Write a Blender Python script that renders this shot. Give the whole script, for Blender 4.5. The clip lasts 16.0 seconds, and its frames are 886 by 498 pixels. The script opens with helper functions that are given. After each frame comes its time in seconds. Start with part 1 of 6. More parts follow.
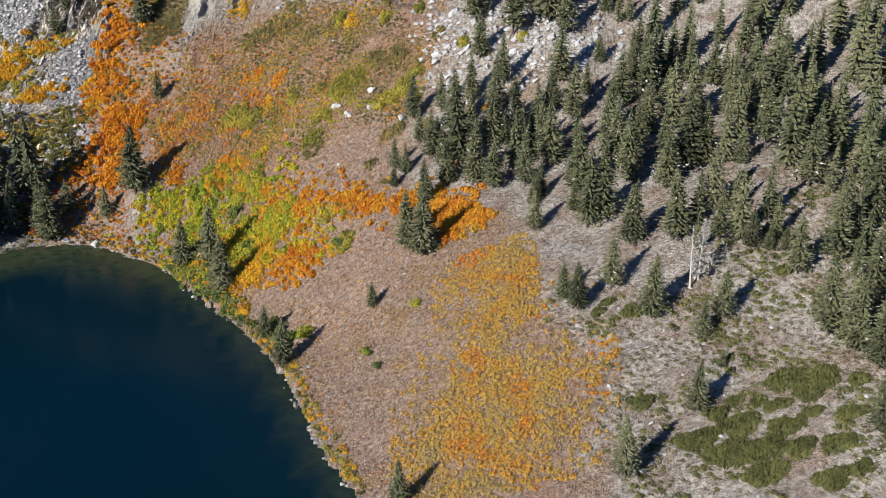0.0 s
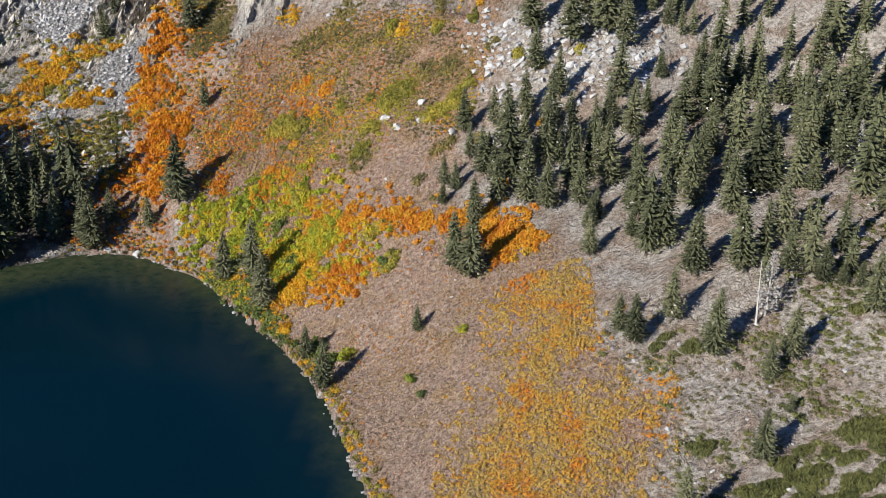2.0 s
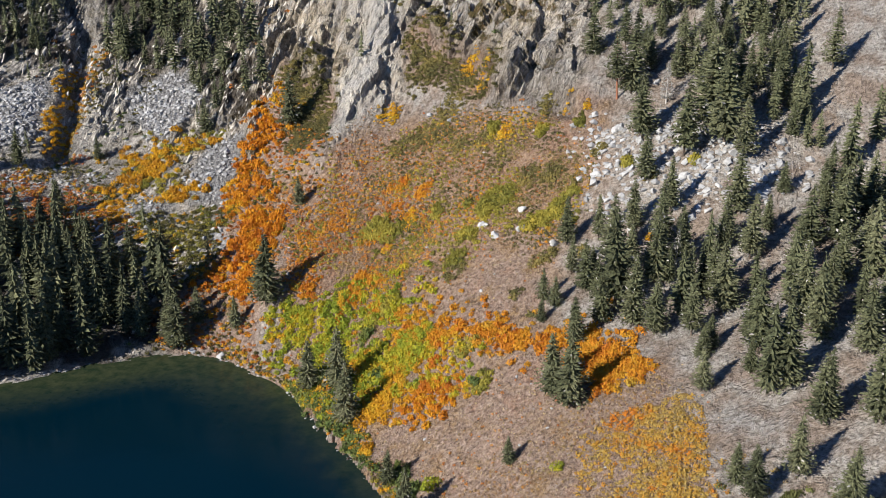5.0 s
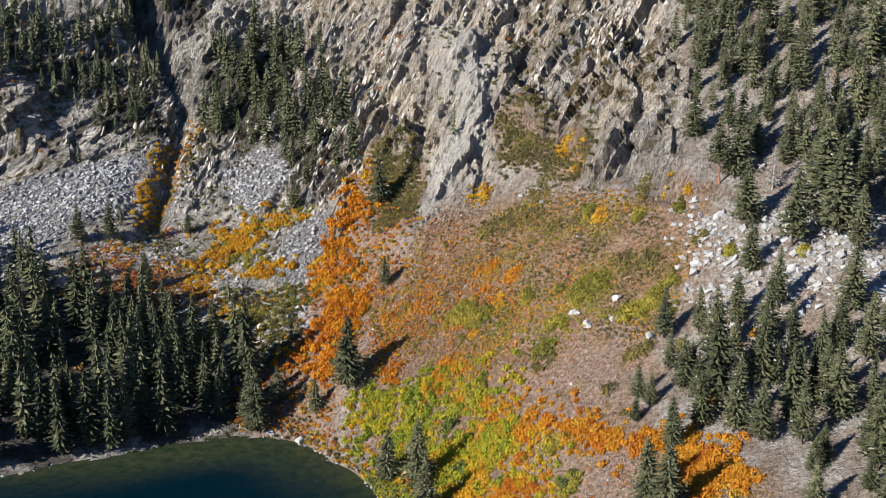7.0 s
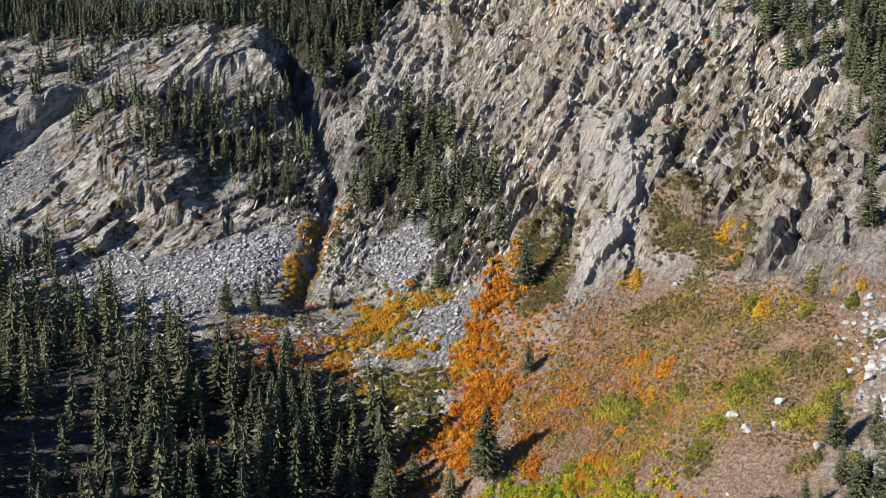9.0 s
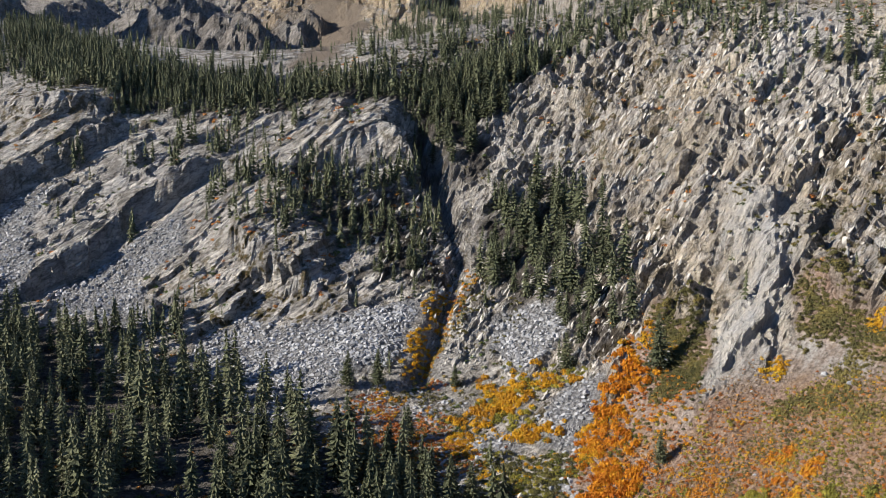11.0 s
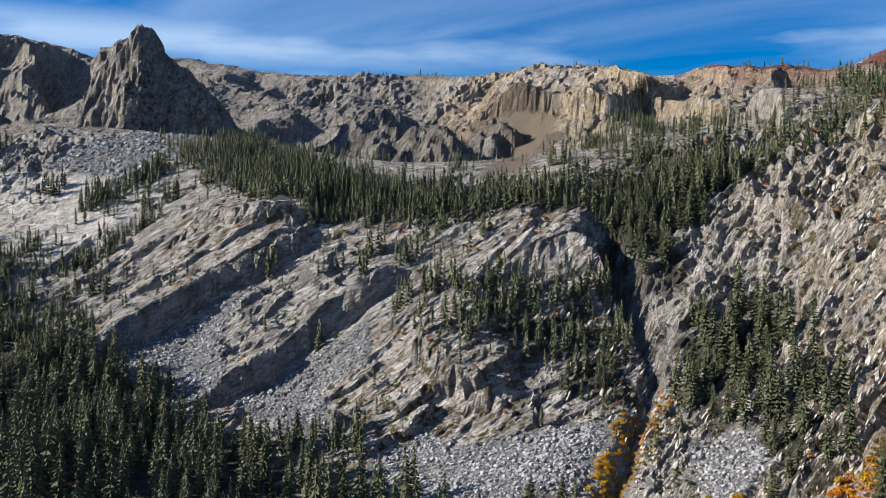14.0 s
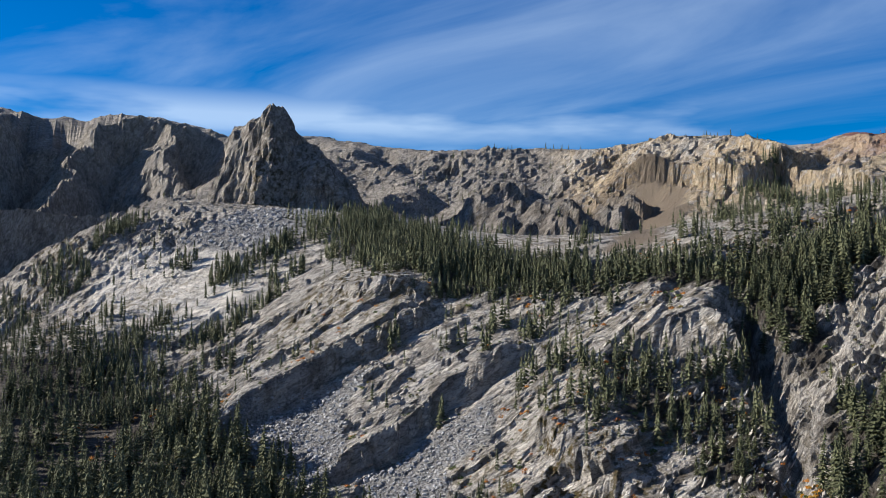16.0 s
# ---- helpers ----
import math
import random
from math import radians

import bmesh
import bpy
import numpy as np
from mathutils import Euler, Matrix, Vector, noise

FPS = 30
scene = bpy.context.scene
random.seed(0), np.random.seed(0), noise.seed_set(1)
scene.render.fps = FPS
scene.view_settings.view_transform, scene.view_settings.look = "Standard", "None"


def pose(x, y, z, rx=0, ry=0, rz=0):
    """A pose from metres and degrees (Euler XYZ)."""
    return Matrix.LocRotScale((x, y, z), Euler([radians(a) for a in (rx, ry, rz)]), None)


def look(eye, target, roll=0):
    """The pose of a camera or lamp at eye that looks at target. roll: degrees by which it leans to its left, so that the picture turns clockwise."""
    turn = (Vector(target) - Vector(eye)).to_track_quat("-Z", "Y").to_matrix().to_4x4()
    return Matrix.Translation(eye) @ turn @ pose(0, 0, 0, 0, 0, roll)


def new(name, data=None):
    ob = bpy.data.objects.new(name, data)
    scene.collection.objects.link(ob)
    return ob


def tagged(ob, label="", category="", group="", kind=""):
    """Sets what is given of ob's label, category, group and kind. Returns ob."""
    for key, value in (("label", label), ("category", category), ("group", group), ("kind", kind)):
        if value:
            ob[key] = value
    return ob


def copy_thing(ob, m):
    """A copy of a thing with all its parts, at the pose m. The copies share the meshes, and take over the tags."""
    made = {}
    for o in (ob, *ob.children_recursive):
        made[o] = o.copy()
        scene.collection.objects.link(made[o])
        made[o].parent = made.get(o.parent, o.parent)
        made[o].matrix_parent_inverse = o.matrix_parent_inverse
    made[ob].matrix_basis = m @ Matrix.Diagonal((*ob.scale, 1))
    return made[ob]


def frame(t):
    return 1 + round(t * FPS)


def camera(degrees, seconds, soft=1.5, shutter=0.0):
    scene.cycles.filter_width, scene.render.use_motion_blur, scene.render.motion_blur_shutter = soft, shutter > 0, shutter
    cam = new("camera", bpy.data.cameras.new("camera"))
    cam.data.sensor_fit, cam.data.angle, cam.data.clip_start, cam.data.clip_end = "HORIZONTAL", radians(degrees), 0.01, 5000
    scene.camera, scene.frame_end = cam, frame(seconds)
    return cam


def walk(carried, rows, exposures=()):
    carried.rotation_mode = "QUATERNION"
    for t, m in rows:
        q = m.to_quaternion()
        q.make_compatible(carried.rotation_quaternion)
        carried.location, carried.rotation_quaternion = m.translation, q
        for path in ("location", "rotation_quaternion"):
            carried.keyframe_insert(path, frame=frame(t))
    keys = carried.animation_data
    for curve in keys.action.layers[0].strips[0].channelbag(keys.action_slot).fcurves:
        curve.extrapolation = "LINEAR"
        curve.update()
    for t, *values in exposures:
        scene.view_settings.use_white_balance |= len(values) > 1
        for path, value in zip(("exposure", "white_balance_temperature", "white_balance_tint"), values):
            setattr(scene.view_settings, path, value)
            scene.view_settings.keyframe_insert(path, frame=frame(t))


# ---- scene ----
# A drone over a mountain lake: it glides ahead and tilts up from the autumn slope to the crag and the crest.
PATH = [
    (0, (-0.00, 0.00, 170.00), -0.000, -23.905, -0.14),
    (0.5, (-0.26, 3.80, 169.98), 0.229, -23.849, -0.12),
    (1, (-0.76, 7.63, 170.04), 1.000, -23.818, -0.03),
    (1.5, (-0.85, 11.69, 170.04), 1.941, -23.806, -0.01),
    (2, (-0.83, 15.89, 170.22), 2.908, -23.822, -0.02),
    (2.5, (-0.72, 20.34, 170.74), 3.947, -23.865, -0.08),
    (3, (-0.66, 24.60, 170.87), 4.716, -23.104, -0.10),
    (3.5, (-0.92, 28.93, 171.02), 5.366, -22.090, -0.05),
    (4, (-1.14, 33.26, 171.29), 6.406, -21.112, -0.07),
    (6.5, (-3.75, 53.13, 172.00), 12.815, -16.136, -0.17),
    (7, (-4.32, 56.86, 172.22), 14.184, -15.131, -0.20),
    (7.5, (-5.26, 60.53, 172.54), 16.053, -14.101, -0.23),
    (8, (-6.29, 64.26, 172.33), 18.367, -12.997, -0.20),
    (8.5, (-7.28, 67.97, 172.56), 20.681, -11.981, -0.18),
    (9, (-8.17, 71.65, 172.48), 22.689, -10.917, -0.13),
    (11.5, (-14.53, 88.53, 171.99), 31.866, -5.844, -0.01),
    (12, (-15.67, 92.00, 171.84), 33.737, -4.813, 0.06),
    (12.5, (-17.33, 95.48, 171.80), 35.552, -3.771, 0.09),
    (13, (-18.84, 99.24, 171.55), 37.370, -2.706, 0.10),
    (13.5, (-20.84, 102.50, 171.54), 39.148, -1.680, 0.11),
    (14, (-23.07, 105.19, 172.05), 40.914, -0.664, 0.16),
    (14.5, (-24.94, 108.35, 172.19), 42.725, 0.377, 0.22),
    (15, (-27.47, 110.98, 172.40), 44.483, 1.418, 0.30),
    (15.5, (-29.77, 113.69, 172.57), 46.237, 2.436, 0.31),
    (16, (-32.13, 116.78, 172.54), 48.030, 3.461, 0.36),
]


def aim(eye, yaw, pitch, roll):
    """A camera pose from bearings in degrees: yaw to the left of +y, pitch up."""
    a, b = radians(yaw), radians(pitch)
    ahead = Vector((-math.sin(a) * math.cos(b), math.cos(a) * math.cos(b), math.sin(b)))
    return look(eye, Vector(eye) + ahead * 100, roll)


cam = camera(47.04, 16.0, soft=0.75)
walk(cam, [(t, aim(eye, yaw, pitch, roll)) for t, eye, yaw, pitch, roll in PATH],
     exposures=[(0.0, 0.77), (16.0, 0.77)])

# ---- world and sun ----
SUN_TRAVEL, SUN_HEIGHT = -49.5, 26.0  # bearing along which the light travels, degrees left of +y; elevation


def build_world():
    world = bpy.data.worlds.new("sky")
    scene.world = world
    world.use_nodes = True
    nt = world.node_tree
    nt.nodes.clear()
    out = nt.nodes.new("ShaderNodeOutputWorld")
    bg = nt.nodes.new("ShaderNodeBackground")
    sky = nt.nodes.new("ShaderNodeTexSky")
    sky.sky_type, sky.sun_disc, sky.altitude = "NISHITA", False, 1500
    sky.air_density, sky.dust_density, sky.ozone_density = 1.0, 0.2, 3.0
    sky.sun_elevation = radians(SUN_HEIGHT)
    # the sun stands opposite to the way its light travels; sun_rotation turns clockwise from +y
    sky.sun_rotation = radians(180 - SUN_TRAVEL)
    coord = nt.nodes.new("ShaderNodeTexCoord")
    split = nt.nodes.new("ShaderNodeSeparateXYZ")
    nt.links.new(coord.outputs["Generated"], split.inputs[0])
    lift = nt.nodes.new("ShaderNodeMath")
    lift.operation, lift.inputs[1].default_value = "ADD", 0.12
    nt.links.new(split.outputs["Z"], lift.inputs[0])
    flat = nt.nodes.new("ShaderNodeVectorMath")
    flat.operation = "DIVIDE"
    nt.links.new(coord.outputs["Generated"], flat.inputs[0])
    trip = nt.nodes.new("ShaderNodeCombineXYZ")
    for k in range(3):
        nt.links.new(lift.outputs[0], trip.inputs[k])
    nt.links.new(trip.outputs[0], flat.inputs[1])
    place = nt.nodes.new("ShaderNodeMapping")
    place.inputs["Rotation"].default_value = (0, 0, radians(-38))
    place.inputs["Scale"].default_value = (0.62, 1.15, 0.4)
    place.inputs["Location"].default_value = (0.9, 0.35, 0)
    nt.links.new(flat.outputs[0], place.inputs[0])
    veil = nt.nodes.new("ShaderNodeTexNoise")
    veil.inputs["Scale"].default_value, veil.inputs["Detail"].default_value = 1.1, 7
    veil.inputs["Roughness"].default_value, veil.inputs["Distortion"].default_value = 0.55, 0.7
    nt.links.new(place.outputs[0], veil.inputs["Vector"])
    ramp = nt.nodes.new("ShaderNodeValToRGB")
    ramp.color_ramp.elements[1].color = (0.37, 0.37, 0.37, 1)
    ramp.color_ramp.elements[0].position, ramp.color_ramp.elements[1].position = 0.40, 0.86
    nt.links.new(veil.outputs["Fac"], ramp.inputs[0])
    mix = nt.nodes.new("ShaderNodeMix")
    mix.data_type = "RGBA"
    mix.inputs["B"].default_value = (9.0, 11.0, 13.0, 1)
    
    # a low bank of cloud over the western ridge
    bank = nt.nodes.new("ShaderNodeValToRGB")
    els = bank.color_ramp.elements
    els[0].position, els[1].position = 0.150, 0.178
    els[1].color = (0.46, 0.46, 0.46, 1)
    for pos, value in ((0.188, 0.46), (0.214, 0.0)):
        els.new(pos).color = (value, value, value, 1)
    nt.links.new(split.outputs["Z"], bank.inputs[0])
    puff = nt.nodes.new("ShaderNodeTexNoise")
    puff.inputs["Scale"].default_value, puff.inputs["Detail"].default_value = 3.2, 5
    stretch = nt.nodes.new("ShaderNodeMapping")
    stretch.inputs["Scale"].default_value = (1, 1, 5)
    nt.links.new(coord.outputs["Generated"], stretch.inputs[0])
    nt.links.new(stretch.outputs[0], puff.inputs["Vector"])
    gaps = nt.nodes.new("ShaderNodeValToRGB")
    gaps.color_ramp.elements[0].position, gaps.color_ramp.elements[1].position = 0.44, 0.62
    nt.links.new(puff.outputs["Fac"], gaps.inputs[0])
    low = nt.nodes.new("ShaderNodeMath")
    low.operation = "MULTIPLY"
    nt.links.new(bank.outputs["Color"], low.inputs[0])
    nt.links.new(gaps.outputs["Color"], low.inputs[1])
    both = nt.nodes.new("ShaderNodeMath")
    both.operation = "MAXIMUM"
    nt.links.new(low.outputs[0], both.inputs[0])
    nt.links.new(ramp.outputs["Color"], both.inputs[1])
    deep = nt.nodes.new("ShaderNodeHueSaturation")
    deep.inputs["Hue"].default_value, deep.inputs["Saturation"].default_value = 0.513, 1.62
    deep.inputs["Value"].default_value = 1.18
    nt.links.new(sky.outputs[0], deep.inputs["Color"])
    nt.links.new(deep.outputs[0], mix.inputs["A"])
    nt.links.new(both.outputs[0], mix.inputs["Factor"])
    nt.links.new(mix.outputs["Result"], bg.inputs[0])
    bg.inputs[1].default_value = 0.058
    nt.links.new(bg.outputs[0], out.inputs[0])


build_world()
sun = new("sun", bpy.data.lights.new("sun", "SUN"))
sun.data.energy, sun.data.angle, sun.data.color = 5.6, radians(0.55), (1.0, 0.93, 0.825)
_a, _e = radians(SUN_TRAVEL), radians(SUN_HEIGHT)
sun.matrix_world = look((0, 0, 0), (-math.sin(_a) * math.cos(_e), math.cos(_a) * math.cos(_e), -math.sin(_e)))

# ---- materials ----
def material(name):
    m = bpy.data.materials.new(name)
    m.use_nodes = True
    nt = m.node_tree
    return m, nt, nt.nodes["Principled BSDF"]


def noise_node(nt, scale, detail=4, rough=0.55, source=None, distort=0.0):
    n = nt.nodes.new("ShaderNodeTexNoise")
    n.inputs["Scale"].default_value, n.inputs["Detail"].default_value = scale, detail
    n.inputs["Roughness"].default_value, n.inputs["Distortion"].default_value = rough, distort
    if source is not None:
        nt.links.new(source, n.inputs["Vector"])
    return n.outputs["Fac"]


def ridged_node(nt, scale, source):
    """Sharp creases, as in shattered rock: 0 in the crease, about 0.5 between."""
    n = noise_node(nt, scale, 6, 0.62, source, 0.4)
    return math_node(nt, "MULTIPLY", math_node(nt, "ABSOLUTE", math_node(nt, "SUBTRACT", n, 0.5)), 4.0, True)


def ramp_node(nt, fac, stops):
    r = nt.nodes.new("ShaderNodeValToRGB")
    els = r.color_ramp.elements
    while len(els) < len(stops):
        els.new(0.5)
    for el, (pos, col) in zip(els, stops):
        el.position, el.color = pos, (*col, 1)
    nt.links.new(fac, r.inputs[0])
    return r.outputs["Color"]


def mix_node(nt, fac, a, b, blend="MIX"):
    m = nt.nodes.new("ShaderNodeMix")
    m.data_type, m.blend_type = "RGBA", blend
    for key, v in (("Factor", fac), ("A", a), ("B", b)):
        if isinstance(v, bpy.types.NodeSocket):
            nt.links.new(v, m.inputs[key])
        elif key == "Factor":
            m.inputs[key].default_value = v
        else:
            m.inputs[key].default_value = (*v, 1)
    return m.outputs["Result"]


def math_node(nt, op, a, b=0.0, clamp=False):
    m = nt.nodes.new("ShaderNodeMath")
    m.operation, m.use_clamp = op, clamp
    for k, v in enumerate((a, b)):
        if isinstance(v, bpy.types.NodeSocket):
            nt.links.new(v, m.inputs[k])
        else:
            m.inputs[k].default_value = v
    return m.outputs[0]


def attr_node(nt, name):
    a = nt.nodes.new("ShaderNodeAttribute")
    a.attribute_name = name
    return a.outputs["Fac"]


def bump_node(nt, height, strength, distance, bsdf):
    b = nt.nodes.new("ShaderNodeBump")
    b.inputs["Strength"].default_value, b.inputs["Distance"].default_value = strength, distance
    nt.links.new(height, b.inputs["Height"])
    nt.links.new(b.outputs[0], bsdf.inputs["Normal"])


def object_coords(nt, scale=(1, 1, 1), turn=(0, 0, 0)):
    c = nt.nodes.new("ShaderNodeTexCoord")
    m = nt.nodes.new("ShaderNodeMapping")
    m.inputs["Scale"].default_value = scale
    m.inputs["Rotation"].default_value = turn
    nt.links.new(c.outputs["Object"], m.inputs[0])
    return m.outputs[0]


def along_joints(nt, axis, squeeze):
    """Object coordinates squeezed along a leaning axis, so that patterns run out long in that direction."""
    c = nt.nodes.new("ShaderNodeTexCoord")
    turn = nt.nodes.new("ShaderNodeVectorRotate")
    lean = Vector(axis).normalized()
    turn.inputs["Axis"].default_value = lean.cross(Vector((0, 0, 1))).normalized()
    turn.inputs["Angle"].default_value = lean.angle(Vector((0, 0, 1)))
    nt.links.new(c.outputs["Object"], turn.inputs["Vector"])
    m = nt.nodes.new("ShaderNodeMapping")
    m.inputs["Scale"].default_value = (1, 1, squeeze)
    nt.links.new(turn.outputs[0], m.inputs[0])
    return m.outputs[0]


def plates_node(nt, scale, source):
    """Broken plates: one random tone to each."""
    n = nt.nodes.new("ShaderNodeTexVoronoi")
    n.inputs["Scale"].default_value = scale
    nt.links.new(source, n.inputs["Vector"])
    split = nt.nodes.new("ShaderNodeSeparateColor")
    nt.links.new(n.outputs["Color"], split.inputs[0])
    return split.outputs[0], split.outputs[1]


def ground_material():
    m, nt, bsdf = material("mountain_ground")
    pos = object_coords(nt)
    broad = noise_node(nt, 0.012, 4, 0.6, pos)
    middle = noise_node(nt, 0.09, 5, 0.65, pos, 0.4)
    grain = noise_node(nt, 0.7, 6, 0.7, pos)
    # granite: pale grey broken by dark joints, with cream iron stain here and there
    # the joints lean to the right in the ribs of the near cliffs and lie flatter in the western slabs
    joints = mix_node(nt, attr_node(nt, "west"), along_joints(nt, (0.33, 0.28, 0.90), 0.3), along_joints(nt, (0.64, 0.58, 0.50), 0.28))
    ridge = ridged_node(nt, 0.16, joints)
    chips = ridged_node(nt, 0.55, joints)
    plate, step = plates_node(nt, 0.42, joints)
    slab, slab_step = plates_node(nt, 0.14, joints)
    granite = ramp_node(nt, grain, [(0.28, (0.34, 0.325, 0.305)), (0.38, (0.61, 0.585, 0.555)), (0.50, (0.83, 0.80, 0.76)), (0.70, (0.94, 0.91, 0.865))])
    granite = mix_node(nt, 0.8, granite, ramp_node(nt, plate, [(0.0, (0.50, 0.49, 0.48)), (0.35, (0.85, 0.84, 0.83)), (1.0, (1.18, 1.18, 1.18))]), "MULTIPLY")
    granite = mix_node(nt, 0.7, granite, ramp_node(nt, slab, [(0.0, (0.66, 0.67, 0.69)), (0.5, (1, 1, 1)), (1.0, (1.12, 1.10, 1.06))]), "MULTIPLY")
    stain = ramp_node(nt, middle, [(0.36, (0.60, 0.40, 0.22)), (0.50, (0.76, 0.60, 0.40)), (0.66, (0.88, 0.78, 0.62))])
    warm = math_node(nt, "MULTIPLY", attr_node(nt, "warm"), ramp_node(nt, middle, [(0.38, (0, 0, 0)), (0.58, (1, 1, 1))]))
    granite = mix_node(nt, math_node(nt, "MULTIPLY", warm, 0.8, True), granite, stain)
    patina = ramp_node(nt, noise_node(nt, 0.055, 8, 0.72, object_coords(nt, (1, 1, 0.6)), 0.6), [(0.39, (0.36, 0.35, 0.34)), (0.47, (0.80, 0.79, 0.78)), (0.53, (1, 1, 1))])
    granite = mix_node(nt, math_node(nt, "SUBTRACT", 0.62, attr_node(nt, "clean"), True), granite, patina, "MULTIPLY")
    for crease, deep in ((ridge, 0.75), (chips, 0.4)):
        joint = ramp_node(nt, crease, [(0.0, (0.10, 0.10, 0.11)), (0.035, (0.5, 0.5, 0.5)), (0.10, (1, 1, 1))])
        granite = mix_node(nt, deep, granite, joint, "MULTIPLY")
    # thin brush growing in the joints of the rock
    tuft = math_node(nt, "MULTIPLY", attr_node(nt, "growth"), ramp_node(nt, noise_node(nt, 0.14, 5, 0.7, pos), [(0.50, (0, 0, 0)), (0.58, (1, 1, 1))]))
    green = ramp_node(nt, grain, [(0.35, (0.05, 0.055, 0.02)), (0.5, (0.15, 0.12, 0.05)), (0.65, (0.24, 0.15, 0.075))])
    granite = mix_node(nt, tuft, granite, green)
    red = mix_node(nt, grain, (0.20, 0.062, 0.056), (0.30, 0.105, 0.092))
    granite = mix_node(nt, attr_node(nt, "red"), granite, red)
    granite = mix_node(nt, math_node(nt, "MULTIPLY", attr_node(nt, "clean"), 0.7), granite, ramp_node(nt, grain, [(0.3, (0.56, 0.555, 0.545)), (0.55, (0.84, 0.83, 0.81))]))
    # darker rock; under the crest this tint also holds painted shade
    granite = mix_node(nt, attr_node(nt, "dark_rock_and_shade"), granite, mix_node(nt, 1.0, granite, (0.46, 0.44, 0.43), "MULTIPLY"))
    granite = mix_node(nt, attr_node(nt, "scree"), granite, mix_node(nt, grain, (0.22, 0.175, 0.135), (0.36, 0.30, 0.235)))
    granite = mix_node(nt, attr_node(nt, "snow"), granite, (0.82, 0.84, 0.87))
    # decomposed granite soil
    soil = ramp_node(nt, grain, [(0.32, (0.15, 0.13, 0.112)), (0.46, (0.31, 0.288, 0.262)), (0.62, (0.49, 0.47, 0.442))])
    needles = ramp_node(nt, middle, [(0.40, (0.62, 0.47, 0.38)), (0.58, (1, 1, 1))])
    soil = mix_node(nt, 0.7, soil, needles, "MULTIPLY")
    # dry brush slope
    heath = ramp_node(nt, grain, [(0.30, (0.095, 0.070, 0.058)), (0.46, (0.26, 0.188, 0.152)), (0.62, (0.41, 0.325, 0.272)), (0.75, (0.515, 0.458, 0.41))])
    tint = ramp_node(nt, middle, [(0.36, (0.85, 0.72, 0.42)), (0.52, (1, 1, 1)), (0.68, (1.0, 0.82, 0.70))])
    heath = mix_node(nt, 0.75, heath, tint, "MULTIPLY")
    heath = mix_node(nt, attr_node(nt, "ochre"), heath, mix_node(nt, 1.0, heath, (1.03, 0.93, 0.80), "MULTIPLY"))
    rubble = ramp_node(nt, grain, [(0.34, (0.10, 0.10, 0.105)), (0.5, (0.34, 0.34, 0.345)), (0.66, (0.55, 0.55, 0.55))])
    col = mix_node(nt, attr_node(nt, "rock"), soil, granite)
    col = mix_node(nt, attr_node(nt, "meadow"), col, heath)
    col = mix_node(nt, attr_node(nt, "talus"), col, rubble)
    # forest litter, with the shade among the trees painted in near black
    col = mix_node(nt, attr_node(nt, "shaded_duff"), col, (0.036, 0.028, 0.022))
    shade = ramp_node(nt, broad, [(0.32, (0.60, 0.60, 0.605)), (0.60, (0.79, 0.775, 0.75))])
    col = mix_node(nt, 0.8, col, shade, "MULTIPLY")
    nt.links.new(col, bsdf.inputs["Base Color"])
    bsdf.inputs["Roughness"].default_value = 0.92
    bsdf.inputs["Specular IOR Level"].default_value = 0.2
    fine = noise_node(nt, 2.6, 4, 0.7, pos)
    rough = math_node(nt, "ADD", math_node(nt, "MULTIPLY", fine, 0.35), math_node(nt, "MULTIPLY", grain, 0.9))
    rough = math_node(nt, "ADD", rough, math_node(nt, "MULTIPLY", ridge, 1.6))
    rough = math_node(nt, "ADD", rough, math_node(nt, "MULTIPLY", chips, 0.9))
    rough = math_node(nt, "ADD", rough, math_node(nt, "ADD", math_node(nt, "MULTIPLY", step, 0.9), math_node(nt, "MULTIPLY", slab_step, 1.3)))
    bump_node(nt, math_node(nt, "MULTIPLY", rough, attr_node(nt, "rough")), 1.0, 2.6, bsdf)
    return m


